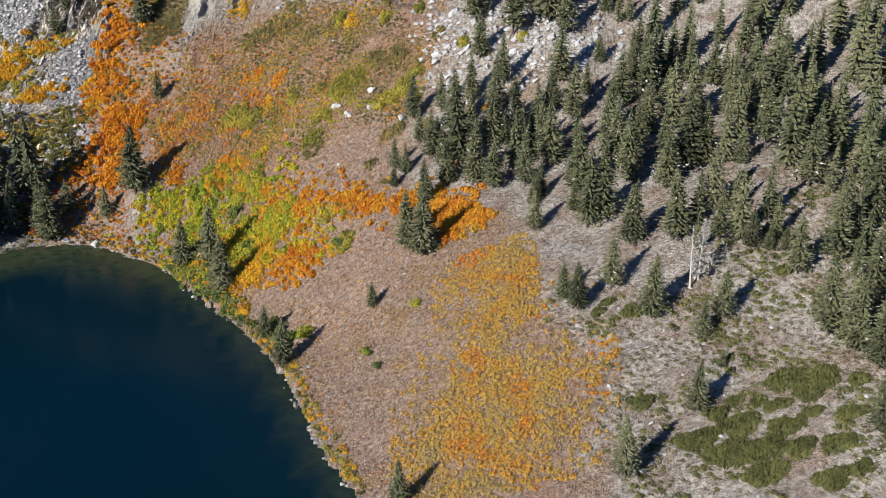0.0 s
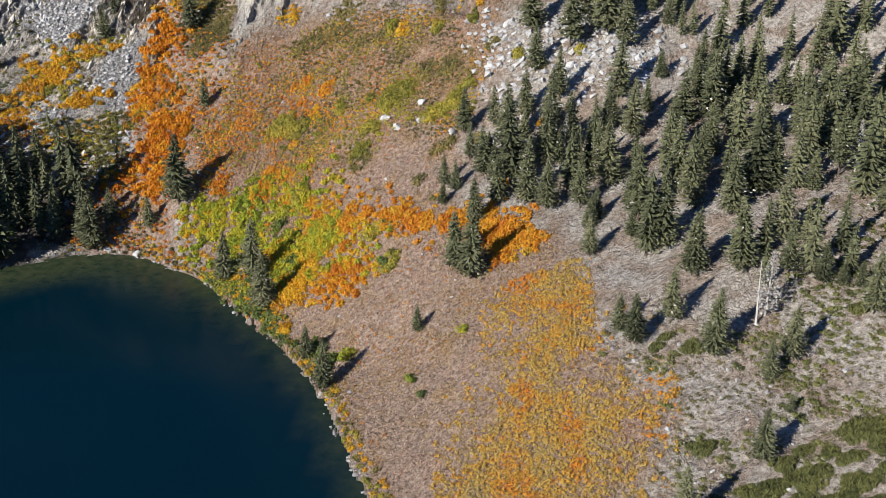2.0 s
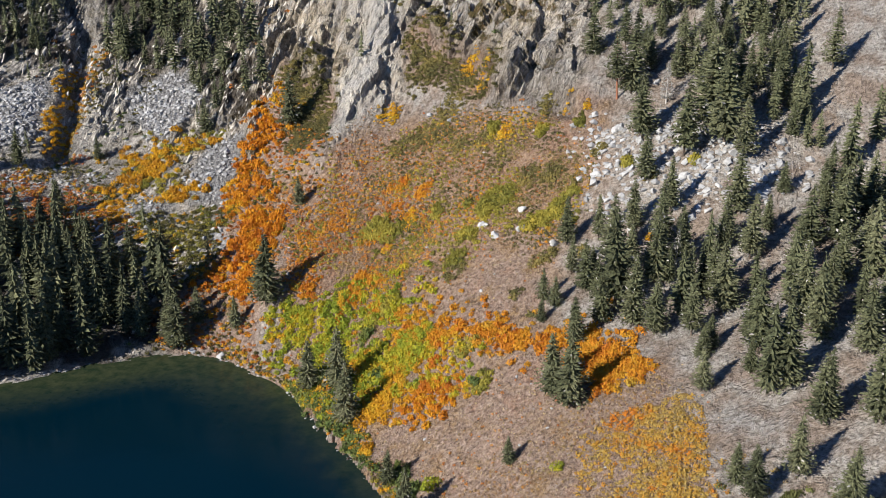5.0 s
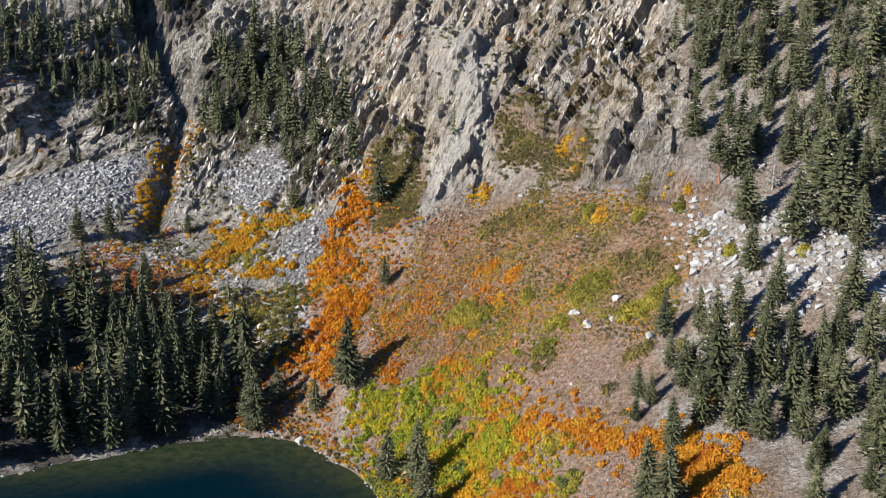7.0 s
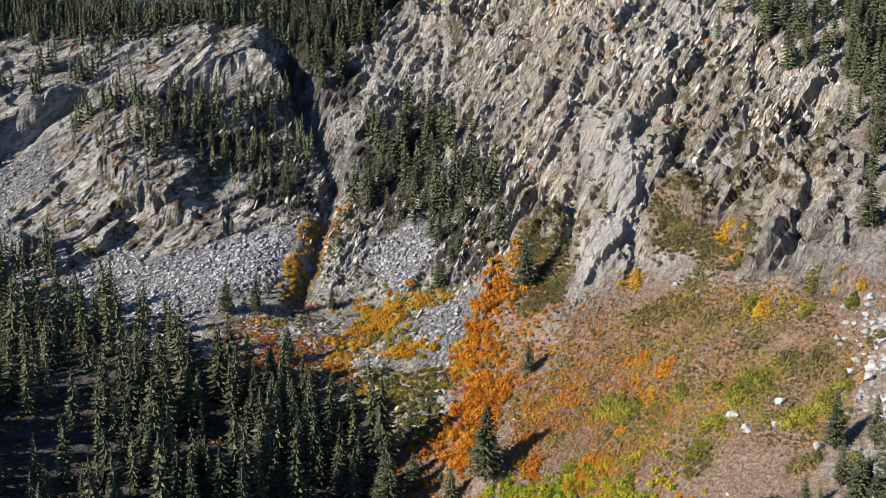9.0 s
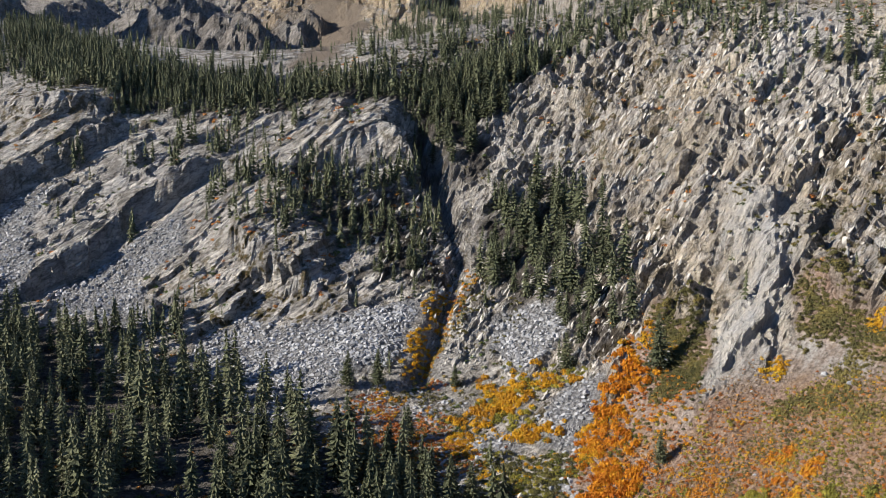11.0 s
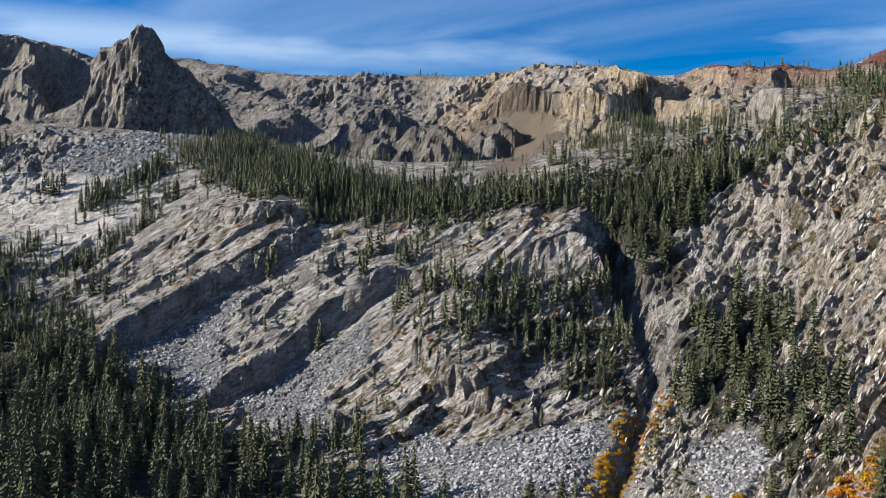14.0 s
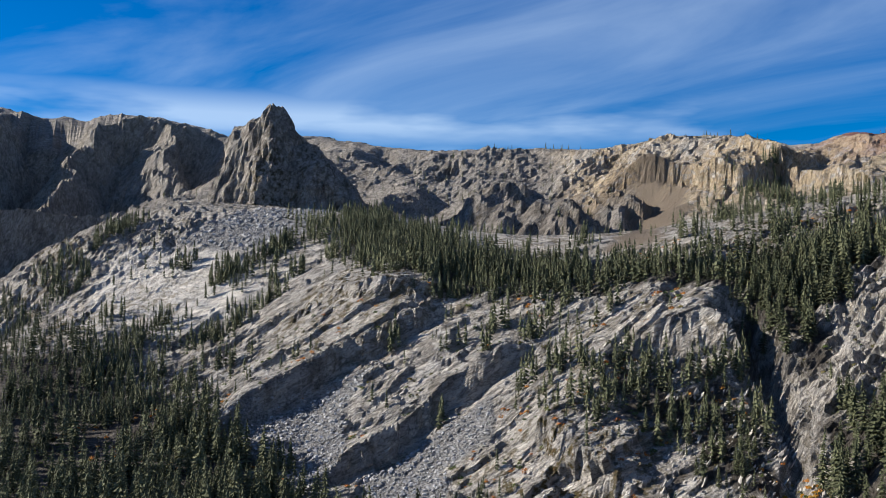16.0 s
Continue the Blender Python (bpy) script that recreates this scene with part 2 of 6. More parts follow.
def foliage_material(name, stops, glow=0.25, spread=0.35, size=0.12, clumps=0.0):
    """Leaves in several tones: one tone to each clump, drifting over the stand."""
    m, nt, bsdf = material(name)
    geo = nt.nodes.new("ShaderNodeNewGeometry")
    info = nt.nodes.new("ShaderNodeObjectInfo")
    drift = noise_node(nt, size, 3, 0.6, geo.outputs["Position"])
    fac = math_node(nt, "ADD", math_node(nt, "MULTIPLY", geo.outputs["Random Per Island"], spread), math_node(nt, "MULTIPLY", drift, 1.5 - spread))
    fac = math_node(nt, "ADD", math_node(nt, "SUBTRACT", fac, 0.28), attr_node(nt, "tone"))
    fac = math_node(nt, "ADD", fac, math_node(nt, "MULTIPLY", math_node(nt, "SUBTRACT", info.outputs["Random"], 0.5), 0.35), True)
    col = ramp_node(nt, fac, [(p, tuple(0.72 * v for v in c)) for p, c in stops])
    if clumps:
        # tufts of needles; the shade in the gaps between them is painted darker
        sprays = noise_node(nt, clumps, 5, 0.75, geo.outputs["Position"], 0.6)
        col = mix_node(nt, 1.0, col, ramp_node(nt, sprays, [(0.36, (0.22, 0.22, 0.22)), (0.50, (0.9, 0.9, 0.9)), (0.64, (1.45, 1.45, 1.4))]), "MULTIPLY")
        bump_node(nt, sprays, 1.0, 0.6, bsdf)
    nt.links.new(col, bsdf.inputs["Base Color"])
    bsdf.inputs["Roughness"].default_value = 0.75
    bsdf.inputs["Specular IOR Level"].default_value = 0.15
    thin = nt.nodes.new("ShaderNodeBsdfTranslucent")
    nt.links.new(col, thin.inputs["Color"])
    mix = nt.nodes.new("ShaderNodeMixShader")
    mix.inputs[0].default_value = glow
    nt.links.new(bsdf.outputs[0], mix.inputs[1])
    nt.links.new(thin.outputs[0], mix.inputs[2])
    nt.links.new(mix.outputs[0], nt.nodes["Material Output"].inputs[0])
    return m


def bark_material(name, dark, light):
    m, nt, bsdf = material(name)
    c = object_coords(nt, (6, 6, 1.2))
    n = noise_node(nt, 1.6, 5, 0.7, c)
    nt.links.new(ramp_node(nt, n, [(0.35, dark), (0.65, light)]), bsdf.inputs["Base Color"])
    bsdf.inputs["Roughness"].default_value = 0.95
    bump_node(nt, n, 0.8, 0.1, bsdf)
    return m


def stone_material(name="weathered_granite", low=(0.15, 0.152, 0.155), high=(0.37, 0.372, 0.375)):
    m, nt, bsdf = material(name)
    geo = nt.nodes.new("ShaderNodeNewGeometry")
    info = nt.nodes.new("ShaderNodeObjectInfo")
    n = noise_node(nt, 0.8, 6, 0.7, geo.outputs["Position"])
    fac = math_node(nt, "ADD", math_node(nt, "MULTIPLY", n, 0.8), math_node(nt, "MULTIPLY", geo.outputs["Random Per Island"], 0.3))
    fac = math_node(nt, "ADD", fac, math_node(nt, "MULTIPLY", info.outputs["Random"], 0.12))
    nt.links.new(ramp_node(nt, fac, [(0.35, low), (0.75, high)]), bsdf.inputs["Base Color"])
    bsdf.inputs["Roughness"].default_value = 0.9
    bump_node(nt, n, 0.7, 0.3, bsdf)
    return m


def water_material():
    m, nt, bsdf = material("lake_water")
    pos = object_coords(nt)
    deep = mix_node(nt, noise_node(nt, 0.012, 3, 0.5, pos), (0.0002, 0.0082, 0.0158), (0.0004, 0.0106, 0.0190))
    stones = noise_node(nt, 0.25, 5, 0.7, pos)
    shoal = ramp_node(nt, stones, [(0.35, (0.014, 0.025, 0.014)), (0.65, (0.040, 0.048, 0.025))])
    nt.links.new(mix_node(nt, attr_node(nt, "shoal"), deep, shoal), bsdf.inputs["Base Color"])
    bsdf.inputs["Roughness"].default_value = 0.12
    bsdf.inputs["IOR"].default_value = 1.33
    bsdf.inputs["Specular IOR Level"].default_value = 0.13
    ripple = noise_node(nt, 1.2, 3, 0.6, pos)
    bump_node(nt, ripple, 0.12, 0.08, bsdf)
    return m


GROUND = ground_material()
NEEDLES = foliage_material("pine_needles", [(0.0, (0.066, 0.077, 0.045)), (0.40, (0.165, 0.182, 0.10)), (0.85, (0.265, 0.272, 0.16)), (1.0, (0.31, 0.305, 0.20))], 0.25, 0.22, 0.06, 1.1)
# darker pine needles for western and far woods, with their shade in the colour
SHADED_NEEDLES = foliage_material("shaded_needles", [(0.0, (0.052, 0.062, 0.035)), (0.40, (0.138, 0.152, 0.083)), (0.85, (0.225, 0.235, 0.132)), (1.0, (0.26, 0.255, 0.155))], 0.10, 0.22, 0.06, 0.9)
BARK = bark_material("grey_brown_bark", (0.04, 0.030, 0.025), (0.145, 0.112, 0.087))
RED_BARK = bark_material("red_bark", (0.145, 0.054, 0.029), (0.33, 0.15, 0.09))
BLEACHED = bark_material("bleached_wood", (0.22, 0.205, 0.195), (0.46, 0.44, 0.425))
GREY_TWIGS = bark_material("grey_twigs", (0.17, 0.165, 0.155), (0.36, 0.345, 0.325))
STONE = stone_material()
CLIFF_STONE = stone_material("cliff_granite", (0.16, 0.148, 0.13), (0.42, 0.395, 0.355))
WATER = water_material()
LEAVES = {
    "amber": foliage_material("amber_leaves", [(0.08, (0.72, 0.27, 0.04)), (0.28, (0.68, 0.39, 0.07)), (0.48, (0.60, 0.43, 0.12)), (0.70, (0.50, 0.385, 0.19)), (0.95, (0.36, 0.31, 0.14))], 0.42, 0.16, 0.08),
    "orange": foliage_material("orange_leaves", [(0.1, (0.55, 0.17, 0.025)), (0.5, (0.82, 0.36, 0.03)), (0.9, (0.86, 0.54, 0.05))], 0.42, 0.18),
    "flame": foliage_material("flame_leaves", [(0.1, (0.58, 0.18, 0.03)), (0.4, (0.78, 0.36, 0.035)), (0.7, (0.74, 0.46, 0.06)), (0.95, (0.46, 0.38, 0.10))], 0.42, 0.16, 0.1),
    "gold": foliage_material("golden_leaves", [(0.1, (0.52, 0.26, 0.04)), (0.5, (0.82, 0.46, 0.035)), (0.9, (0.84, 0.62, 0.07))], 0.42, 0.18),
    "lime": foliage_material("lime_leaves", [(0.08, (0.13, 0.20, 0.035)), (0.36, (0.36, 0.43, 0.05)), (0.62, (0.62, 0.54, 0.05)), (0.9, (0.84, 0.56, 0.04))], 0.42, 0.16, 0.06),
    "olive": foliage_material("olive_brush", [(0.1, (0.075, 0.075, 0.03)), (0.5, (0.16, 0.145, 0.055)), (0.9, (0.32, 0.25, 0.08))], 0.15, 0.18),
    "sage": foliage_material("sage_gold_leaves", [(0.08, (0.16, 0.165, 0.045)), (0.4, (0.34, 0.32, 0.065)), (0.7, (0.50, 0.42, 0.075)), (0.95, (0.68, 0.50, 0.08))], 0.36, 0.16, 0.06),
    "ochre": foliage_material("ochre_brush", [(0.08, (0.27, 0.13, 0.065)), (0.4, (0.38, 0.225, 0.11)), (0.7, (0.43, 0.30, 0.14)), (0.95, (0.31, 0.255, 0.12))], 0.15, 0.16, 0.07),
    "manzanita": foliage_material("manzanita_leaves", [(0.1, (0.05, 0.057, 0.022)), (0.5, (0.11, 0.12, 0.042)), (0.9, (0.19, 0.19, 0.068))], 0.1, 0.18),
    "rust": foliage_material("rust_brush", [(0.1, (0.42, 0.13, 0.04)), (0.5, (0.64, 0.27, 0.07)), (0.9, (0.72, 0.43, 0.12))], 0.2, 0.18),
    "straw": foliage_material("dry_brush", [(0.05, (0.215, 0.148, 0.115)), (0.40, (0.40, 0.298, 0.235)), (0.70, (0.50, 0.40, 0.32)), (0.95, (0.56, 0.43, 0.22))], 0.15, 0.4),
    "willow": foliage_material("willow_leaves", [(0.1, (0.05, 0.075, 0.03)), (0.5, (0.12, 0.17, 0.05)), (0.9, (0.25, 0.26, 0.07))], 0.2, 0.18),
}

# ---- the lie of the land ----
HANGING_VALLEY = [
    (-1100, 400, 149), (-300, 1250, 331), (-873, 1045, 269), (-814, 695, 262), (-631, 910, 232), (-723, 488, 136),
    (-993, 700, 284), (-800, 350, 107), (-469, 1104, 285), (-350, 971, 277), (-644, 555, 186), (-100, 900, 271),
    (-627, 658, 226), (-977, 443, 173), (-1008, 474, 207), (-1017, 503, 231), (-1016, 554, 256), (-1009, 611, 281),
]
NEAR_CLIFFS = [
    (150, 520, 189), (-147, 616, 206), (0, 750, 242), (-166, 563, 150), (-233, 662, 212), (-19, 501, 136),
    (-109, 560, 165), (-168, 491, 66), (60, 620, 211),
]
SHORE_AND_LAKE_BED = [
    (0, 100, -10), (-110, 363, 0), (-150, 200, -16), (120, 150, 39), (36, 253, 37), (40, 150, 8),
    (-24, 220, 0), (81, 239, 45), (-51, 285, 0), (-159, 389, 0), (-210, 359, 0), (-91, 335, 1),
    (-4, 307, 33), (-78, 324, 0), (-71, 309, 1), (-144, 387, 0), (-51, 282, 2), (-46, 268, 0),
    (92, 244, 52), (18, 223, 20), (-37, 280, 5), (-67, 308, 0), (39, 227, 28), (-94, 343, 0),
    (-232, 341, 0),
]
WEST_CREST = [
    (-2361, 1165, 535), (-2133, 1062, 599), (-1614, 1454, 400), (-1423, 1292, 455), (-1847, 1381, 545), (-1841, 1483, 443),
    (-1313, 1197, 398), (-2087, 1167, 580), (-2052, 1525, 483), (-1642, 1332, 495), (-2399, 1088, 520), (-2309, 1281, 522),
    (-1318, 1306, 445), (-1704, 996, 374), (-1355, 573, 160), (-1392, 613, 206), (-1367, 670, 246), (-1318, 768, 289),
    (-2168, 993, 578), (-2026, 1282, 569), (-2138, 840, 292), (-2140, 884, 341), (-2127, 983, 418), (-2066, 1106, 459),
]
GULLY_FOOT = [
    (-216, 521, 73), (-450, 300, 56), (-420, 150, 8), (-283, 440, 43), (-369, 474, 57), (-330, 250, 9),
    (-285, 499, 69), (-186, 443, 34), (-256, 495, 55), (-330, 330, 24), (-240, 548, 91), (-339, 495, 69),
]
CREST = [
    (-607, 1680, 334), (-848, 1283, 411), (-396, 1429, 415), (-1085, 1482, 351), (-426, 1625, 338), (-1198, 1072, 333),
    (-1194, 1319, 438), (-1004, 1098, 293), (-750, 1348, 395), (-464, 1670, 344), (-362, 1383, 386), (-445, 1417, 399),
    (-665, 1393, 405), (-1061, 1307, 418), (-1145, 1181, 358), (-949, 1186, 343), (-876, 1564, 337), (-1224, 1496, 361),
    (-701, 1652, 340),
]
CLIFF_BROW = [
    (-508, 475, 82), (-401, 596, 173), (-568, 564, 179), (-304, 593, 131), (-600, 200, 50), (-402, 526, 116),
    (-471, 588, 167), (-600, 350, 70), (-458, 497, 89), (-356, 627, 180),
]
BRUSH_SLOPE = [
    (200, 250, 77), (96, 350, 78), (-37, 389, 54), (200, 400, 148), (93, 302, 70), (-98, 476, 77),
    (-127, 400, 22), (52, 379, 83), (22, 350, 56), (-18, 397, 65), (15, 401, 84), (-98, 436, 49),
    (-34, 466, 104), (4, 438, 98), (-40, 345, 30), (-72, 370, 23), (-126, 447, 49),
]
LANDFORMS = HANGING_VALLEY + NEAR_CLIFFS + SHORE_AND_LAKE_BED + WEST_CREST + GULLY_FOOT + CREST + CLIFF_BROW + BRUSH_SLOPE
SKYLINE = [  # bearing and height of the crest, in degrees, seen from over the lake
    (13.8, 11.02), (15.7, 10.05), (17.8, 9.40), (18.9, 8.98), (20.3, 8.76), (22.3, 9.06),
    (23.8, 9.00), (24.5, 9.20), (25.9, 9.20), (26.6, 9.15), (28.0, 8.66), (29.1, 8.72),
    (31.7, 9.39), (35.3, 9.52), (38.1, 9.01), (41.2, 8.88), (44.3, 9.00), (48.8, 8.83),
    (52.6, 9.15), (54.8, 9.51), (60.1, 9.49), (62.2, 10.15), (65.6, 10.41), (67.4, 9.99),
    (69.9, 10.10), (71.6, 10.32), (73.7, 10.08), (76.7, 9.52),
]
SHORELINE = [
    (-24, 220), (-34, 241), (-46, 268), (-54, 289), (-67, 308), (-78, 324),
    (-94, 343), (-110, 363), (-127, 376), (-144, 387), (-159, 389), (-174, 385),
    (-193, 374), (-210, 359), (-224, 349), (-232, 341), (-300, 290), (-360, 200),
    (-420, 100), (-300, -250), (200, -250), (120, 60), (30, 150), (-6, 190),
]
BRUSH_LAND = [
    (-165, 389), (-177, 405), (-162, 417), (-162, 451), (-156, 497), (-150, 506),
    (-151, 514), (-135, 507), (-132, 492), (-119, 468), (-116, 464), (-110, 482),
    (-95, 481), (-88, 487), (-92, 507), (-78, 502), (-63, 485), (-42, 459),
    (-24, 451), (-21, 442), (-11, 438), (-5, 450), (-5, 472), (-11, 496),
    (-17, 522), (-21, 547), (0, 760), (400, 760), (420, 60), (60, 80),
    (-10, 200),
]
MEADOW = [
    (-123, 374), (-101, 350), (-75, 321), (-55, 290), (-29, 231), (-21, 216),
    (15, 186), (38, 179), (37, 210), (47, 235), (29, 252), (29, 287),
    (18, 316), (-13, 345), (-19, 358), (-11, 382), (1, 402), (-6, 420),
    (2, 436), (-20, 441), (-45, 455), (-74, 463), (-96, 479), (-116, 465),
    (-127, 450), (-138, 443), (-126, 399), (-115, 372),
]
RUBBLE = [
    (-5, 432), (23, 425), (60, 393), (70, 372), (55, 369), (31, 378),
    (14, 380), (-5, 408),
]
RUBBLE_UPPER = [
    (-12, 433), (2, 426), (15, 411), (35, 408), (55, 390), (53, 370),
    (40, 376), (24, 373), (7, 370), (-8, 406),
]
OPEN_SLOPE = [
    (42, 236), (30, 257), (35, 263), (49, 249), (69, 252), (87, 285),
    (105, 291), (147, 299), (98, 164), (64, 178), (41, 190), (43, 215),
]
WEST_FLANK = [
    (-165, 389), (-177, 405), (-162, 417), (-162, 451), (-156, 497), (-150, 506),
    (-133, 480), (-118, 466), (-124, 445), (-131, 432), (-129, 398), (-123, 374),
]
SCREE = [
    (-844, 1185), (-794, 1161), (-700, 1094), (-465, 715), (-446, 653), (-476, 677),
    (-780, 1091),
]
WHITE_SLAB = [
    (-885, 472), (-935, 513), (-924, 545), (-862, 569), (-810, 585), (-743, 565),
    (-746, 507), (-834, 455),
]
SNOW = [
    (-1050, 1271), (-1014, 1281), (-954, 1274), (-942, 1246), (-999, 1251),
]
MANZANITA = [
    (54, 205), (65, 215), (80, 222), (92, 219), (96, 209), (103, 203),
    (93, 173), (76, 180), (61, 192),
]
TALUS_A = [
    (-237, 532), (-215, 537), (-193, 515), (-203, 508), (-213, 502), (-236, 516),
]
TALUS_B = [
    (-190, 494), (-166, 492), (-164, 473), (-165, 452), (-182, 455), (-188, 477),
]
TALUS_C = [
    (-211, 459), (-202, 465), (-188, 456), (-196, 448),
]
TALUS_D = [
    (-174, 438), (-162, 443), (-158, 428), (-168, 429),
]
TALUS_E = [
    (-315, 491), (-294, 522), (-283, 532), (-276, 491), (-289, 472), (-295, 423),
    (-381, 453), (-368, 471), (-325, 467),
]
TALUS_F = [
    (-602, 442), (-575, 477), (-541, 520), (-537, 487), (-508, 473), (-501, 444),
    (-562, 444),
]
TALUS_G = [
    (-494, 467), (-479, 505), (-453, 535), (-435, 513), (-446, 492), (-412, 469),
    (-431, 462), (-473, 466),
]
TALUS_H = [
    (-377, 443), (-385, 474), (-372, 495), (-340, 493), (-313, 513), (-286, 529),
    (-273, 488), (-323, 464),
]
TALUS_I = [
    (-245, 532), (-208, 536), (-193, 513), (-217, 504),
]
TALUS_J = [
    (-917, 665), (-859, 713), (-793, 635), (-820, 588), (-895, 558),
]
TALUS = [TALUS_A, TALUS_B, TALUS_C, TALUS_D, TALUS_E, TALUS_F, TALUS_G, TALUS_H, TALUS_I, TALUS_J]
MEADOW_UPPER = [
    (-123, 399), (-120, 417), (-118, 462), (-80, 471), (-45, 454), (-20, 440),
    (-2, 405), (-17, 377), (-36, 385), (-66, 387), (-93, 385),
]
LEDGE_BRUSH = [
    (-139, 550), (-106, 550), (-38, 518), (-30, 504), (-46, 490), (-83, 506),
    (-113, 525),
]
BANK_BRUSH = [
    (-178, 387), (-152, 399), (-118, 380), (-104, 365), (-114, 367), (-130, 378),
    (-156, 390),
]
OLIVE_BENCH = [
    (-271, 562), (-247, 542), (-217, 531), (-231, 520), (-250, 513), (-261, 516),
]
RUST_FOOT = [
    (-257, 432), (-247, 465), (-229, 454), (-205, 451), (-223, 432), (-241, 429),
]
ORANGE_FLANK = [
    (-159, 476), (-119, 452), (-66, 422), (-58, 397), (-86, 394), (-115, 399),
    (-136, 417), (-155, 440),
]
BANK_EDGE = [
    (-126, 393), (-95, 396), (-64, 373), (-35, 341), (-46, 328), (-75, 333),
    (-100, 360),
]
BROKEN_FOOT = [
    (-288, 421), (-274, 458), (-253, 495), (-222, 485), (-197, 450), (-190, 415),
    (-237, 425), (-268, 411),
]
ORANGE_GROVE = [
    (-158, 506), (-150, 506), (-147, 484), (-159, 475), (-145, 447), (-131, 432),
    (-134, 416), (-132, 400), (-162, 417), (-155, 436), (-166, 455), (-164, 473),
    (-161, 494),
]
GOLD_GROVE = [
    (-218, 500), (-196, 494), (-193, 505), (-175, 501), (-195, 491), (-196, 479),
    (-183, 460), (-203, 467), (-227, 471), (-231, 475),
]
GOLD_GROVE_B = [
    (-225, 461), (-213, 459), (-208, 447), (-222, 453),
]
OLIVE_FLAT = [
    (-204, 449), (-170, 453), (-160, 446), (-155, 424), (-169, 415), (-192, 420),
]
LIME_BANK = [
    (-128, 395), (-107, 393), (-97, 399), (-82, 391), (-68, 376), (-85, 375),
    (-59, 361), (-53, 348), (-64, 342), (-81, 345), (-88, 359), (-116, 381),
]
YELLOW_BANK = [
    (-81, 345), (-64, 342), (-56, 339), (-67, 334), (-79, 337),
]
ORANGE_BANK = [
    (-63, 337), (-54, 341), (-43, 328), (-51, 323), (-59, 327),
]
SHORE_WILLOWS = [
    (-113, 371), (-103, 367), (-85, 344), (-67, 315), (-64, 302), (-75, 321),
    (-90, 333), (-108, 358),
]
ORANGE_BELT = [
    (-70, 379), (-51, 363), (-34, 352), (-14, 338), (-5, 341), (11, 320),
    (14, 308), (4, 308), (-3, 322), (-17, 337), (-41, 348),
]
GOLD_SLOPE = [
    (-3, 292), (10, 297), (26, 292), (29, 266), (24, 258), (16, 265),
    (8, 280), (-1, 284),
]
GOLD_SLOPE_B = [
    (-14, 218), (-9, 237), (3, 253), (8, 271), (24, 259), (35, 244),
    (48, 238), (41, 230), (33, 221), (30, 212), (20, 204), (2, 206),
]
RUST_SLOPE = [
    (-120, 417), (-111, 438), (-93, 443), (-73, 433), (-66, 418), (-85, 425),
    (-97, 418), (-107, 405), (-114, 397),
]
GOLD_STREAM = [
    (-282, 555), (-276, 551), (-274, 530), (-262, 495), (-272, 487), (-274, 509),
    (-280, 535),
]
GOLD_STREAM_B = [
    (-275, 552), (-268, 554), (-263, 531), (-259, 505), (-261, 496), (-268, 529),
]
OLIVE_SLAB_B = [
    (-154, 515), (-134, 505), (-118, 483), (-121, 465), (-138, 476), (-152, 498),
]
OLIVE_SLAB = [
    (-151, 514), (-132, 504), (-130, 491), (-119, 468), (-137, 472), (-145, 496),
]
OLIVE_LEDGE = [
    (-93, 507), (-78, 502), (-63, 485), (-50, 471), (-43, 460), (-54, 465),
    (-68, 479), (-83, 485), (-88, 496),
]
OLIVE_SLOPE = [
    (-97, 467), (-67, 456), (-21, 419), (-11, 398), (-35, 409), (-62, 430),
    (-88, 452),
]
LIME_SPOTS = [
    (-103, 422), (-87, 426), (-66, 417), (-68, 405), (-84, 407),
]
LIME_SPOTS_B = [
    (-53, 398), (-39, 411), (-29, 407), (-30, 400), (-42, 388),
]
WOOD_RIDGE_TOP = [
    (-281, 684), (-252, 701), (-371, 1260), (-111, 610), (-152, 636), (-209, 677),
    (-243, 678),
]
WOOD_CLIFF_TOP = [
    (-104, 597), (-58, 558), (-29, 536), (-16, 500), (-2, 485), (12, 481),
    (11, 619), (-108, 621),
]
WOOD_EAST = [
    (62, 412), (65, 360), (77, 337), (89, 339), (95, 320), (110, 323),
    (106, 290), (110, 281), (135, 267), (169, 364),
]
WOOD_EAST_MID = [
    (77, 337), (95, 320), (110, 323), (135, 267), (114, 209), (98, 223),
    (101, 253), (80, 260), (67, 265),
]
WOOD_EAST_LOW = [
    (59, 348), (88, 335), (86, 286), (67, 265), (50, 278), (46, 301),
    (28, 319), (19, 329), (16, 357), (37, 363),
]
WOOD_EAST_RIM = [
    (101, 253), (121, 259), (130, 252), (111, 199), (102, 210), (98, 223),
]
WOOD_WEST_LOW = [
    (-914, 369), (-861, 396), (-814, 443), (-702, 442), (-606, 441), (-535, 453),
    (-509, 443), (-475, 407), (-507, 279), (-529, 262),
]
WOOD_BENCH_RIM = [
    (-858, 653), (-787, 693), (-669, 675), (-551, 648), (-426, 637), (-360, 640),
    (-320, 685), (-296, 698), (-278, 657), (-309, 642), (-339, 624), (-372, 630),
    (-468, 615), (-551, 582), (-625, 576), (-764, 627),
]
WOOD_INLET = [
    (-288, 409), (-269, 422), (-238, 429), (-213, 432), (-184, 419), (-163, 404),
    (-180, 383), (-208, 362), (-235, 333), (-243, 325), (-301, 405),
]
WOOD_UPPER_SLOPE = [
    (-19, 549), (-10, 487), (-4, 474), (9, 462), (15, 430), (32, 422),
    (44, 400), (67, 394), (86, 554), (-21, 583),
]
WOOD_MID_SLOPE = [
    (-19, 358), (-9, 381), (3, 393), (11, 377), (36, 375), (69, 377),
    (119, 378), (93, 277), (64, 289), (51, 305), (38, 322), (18, 334),
]
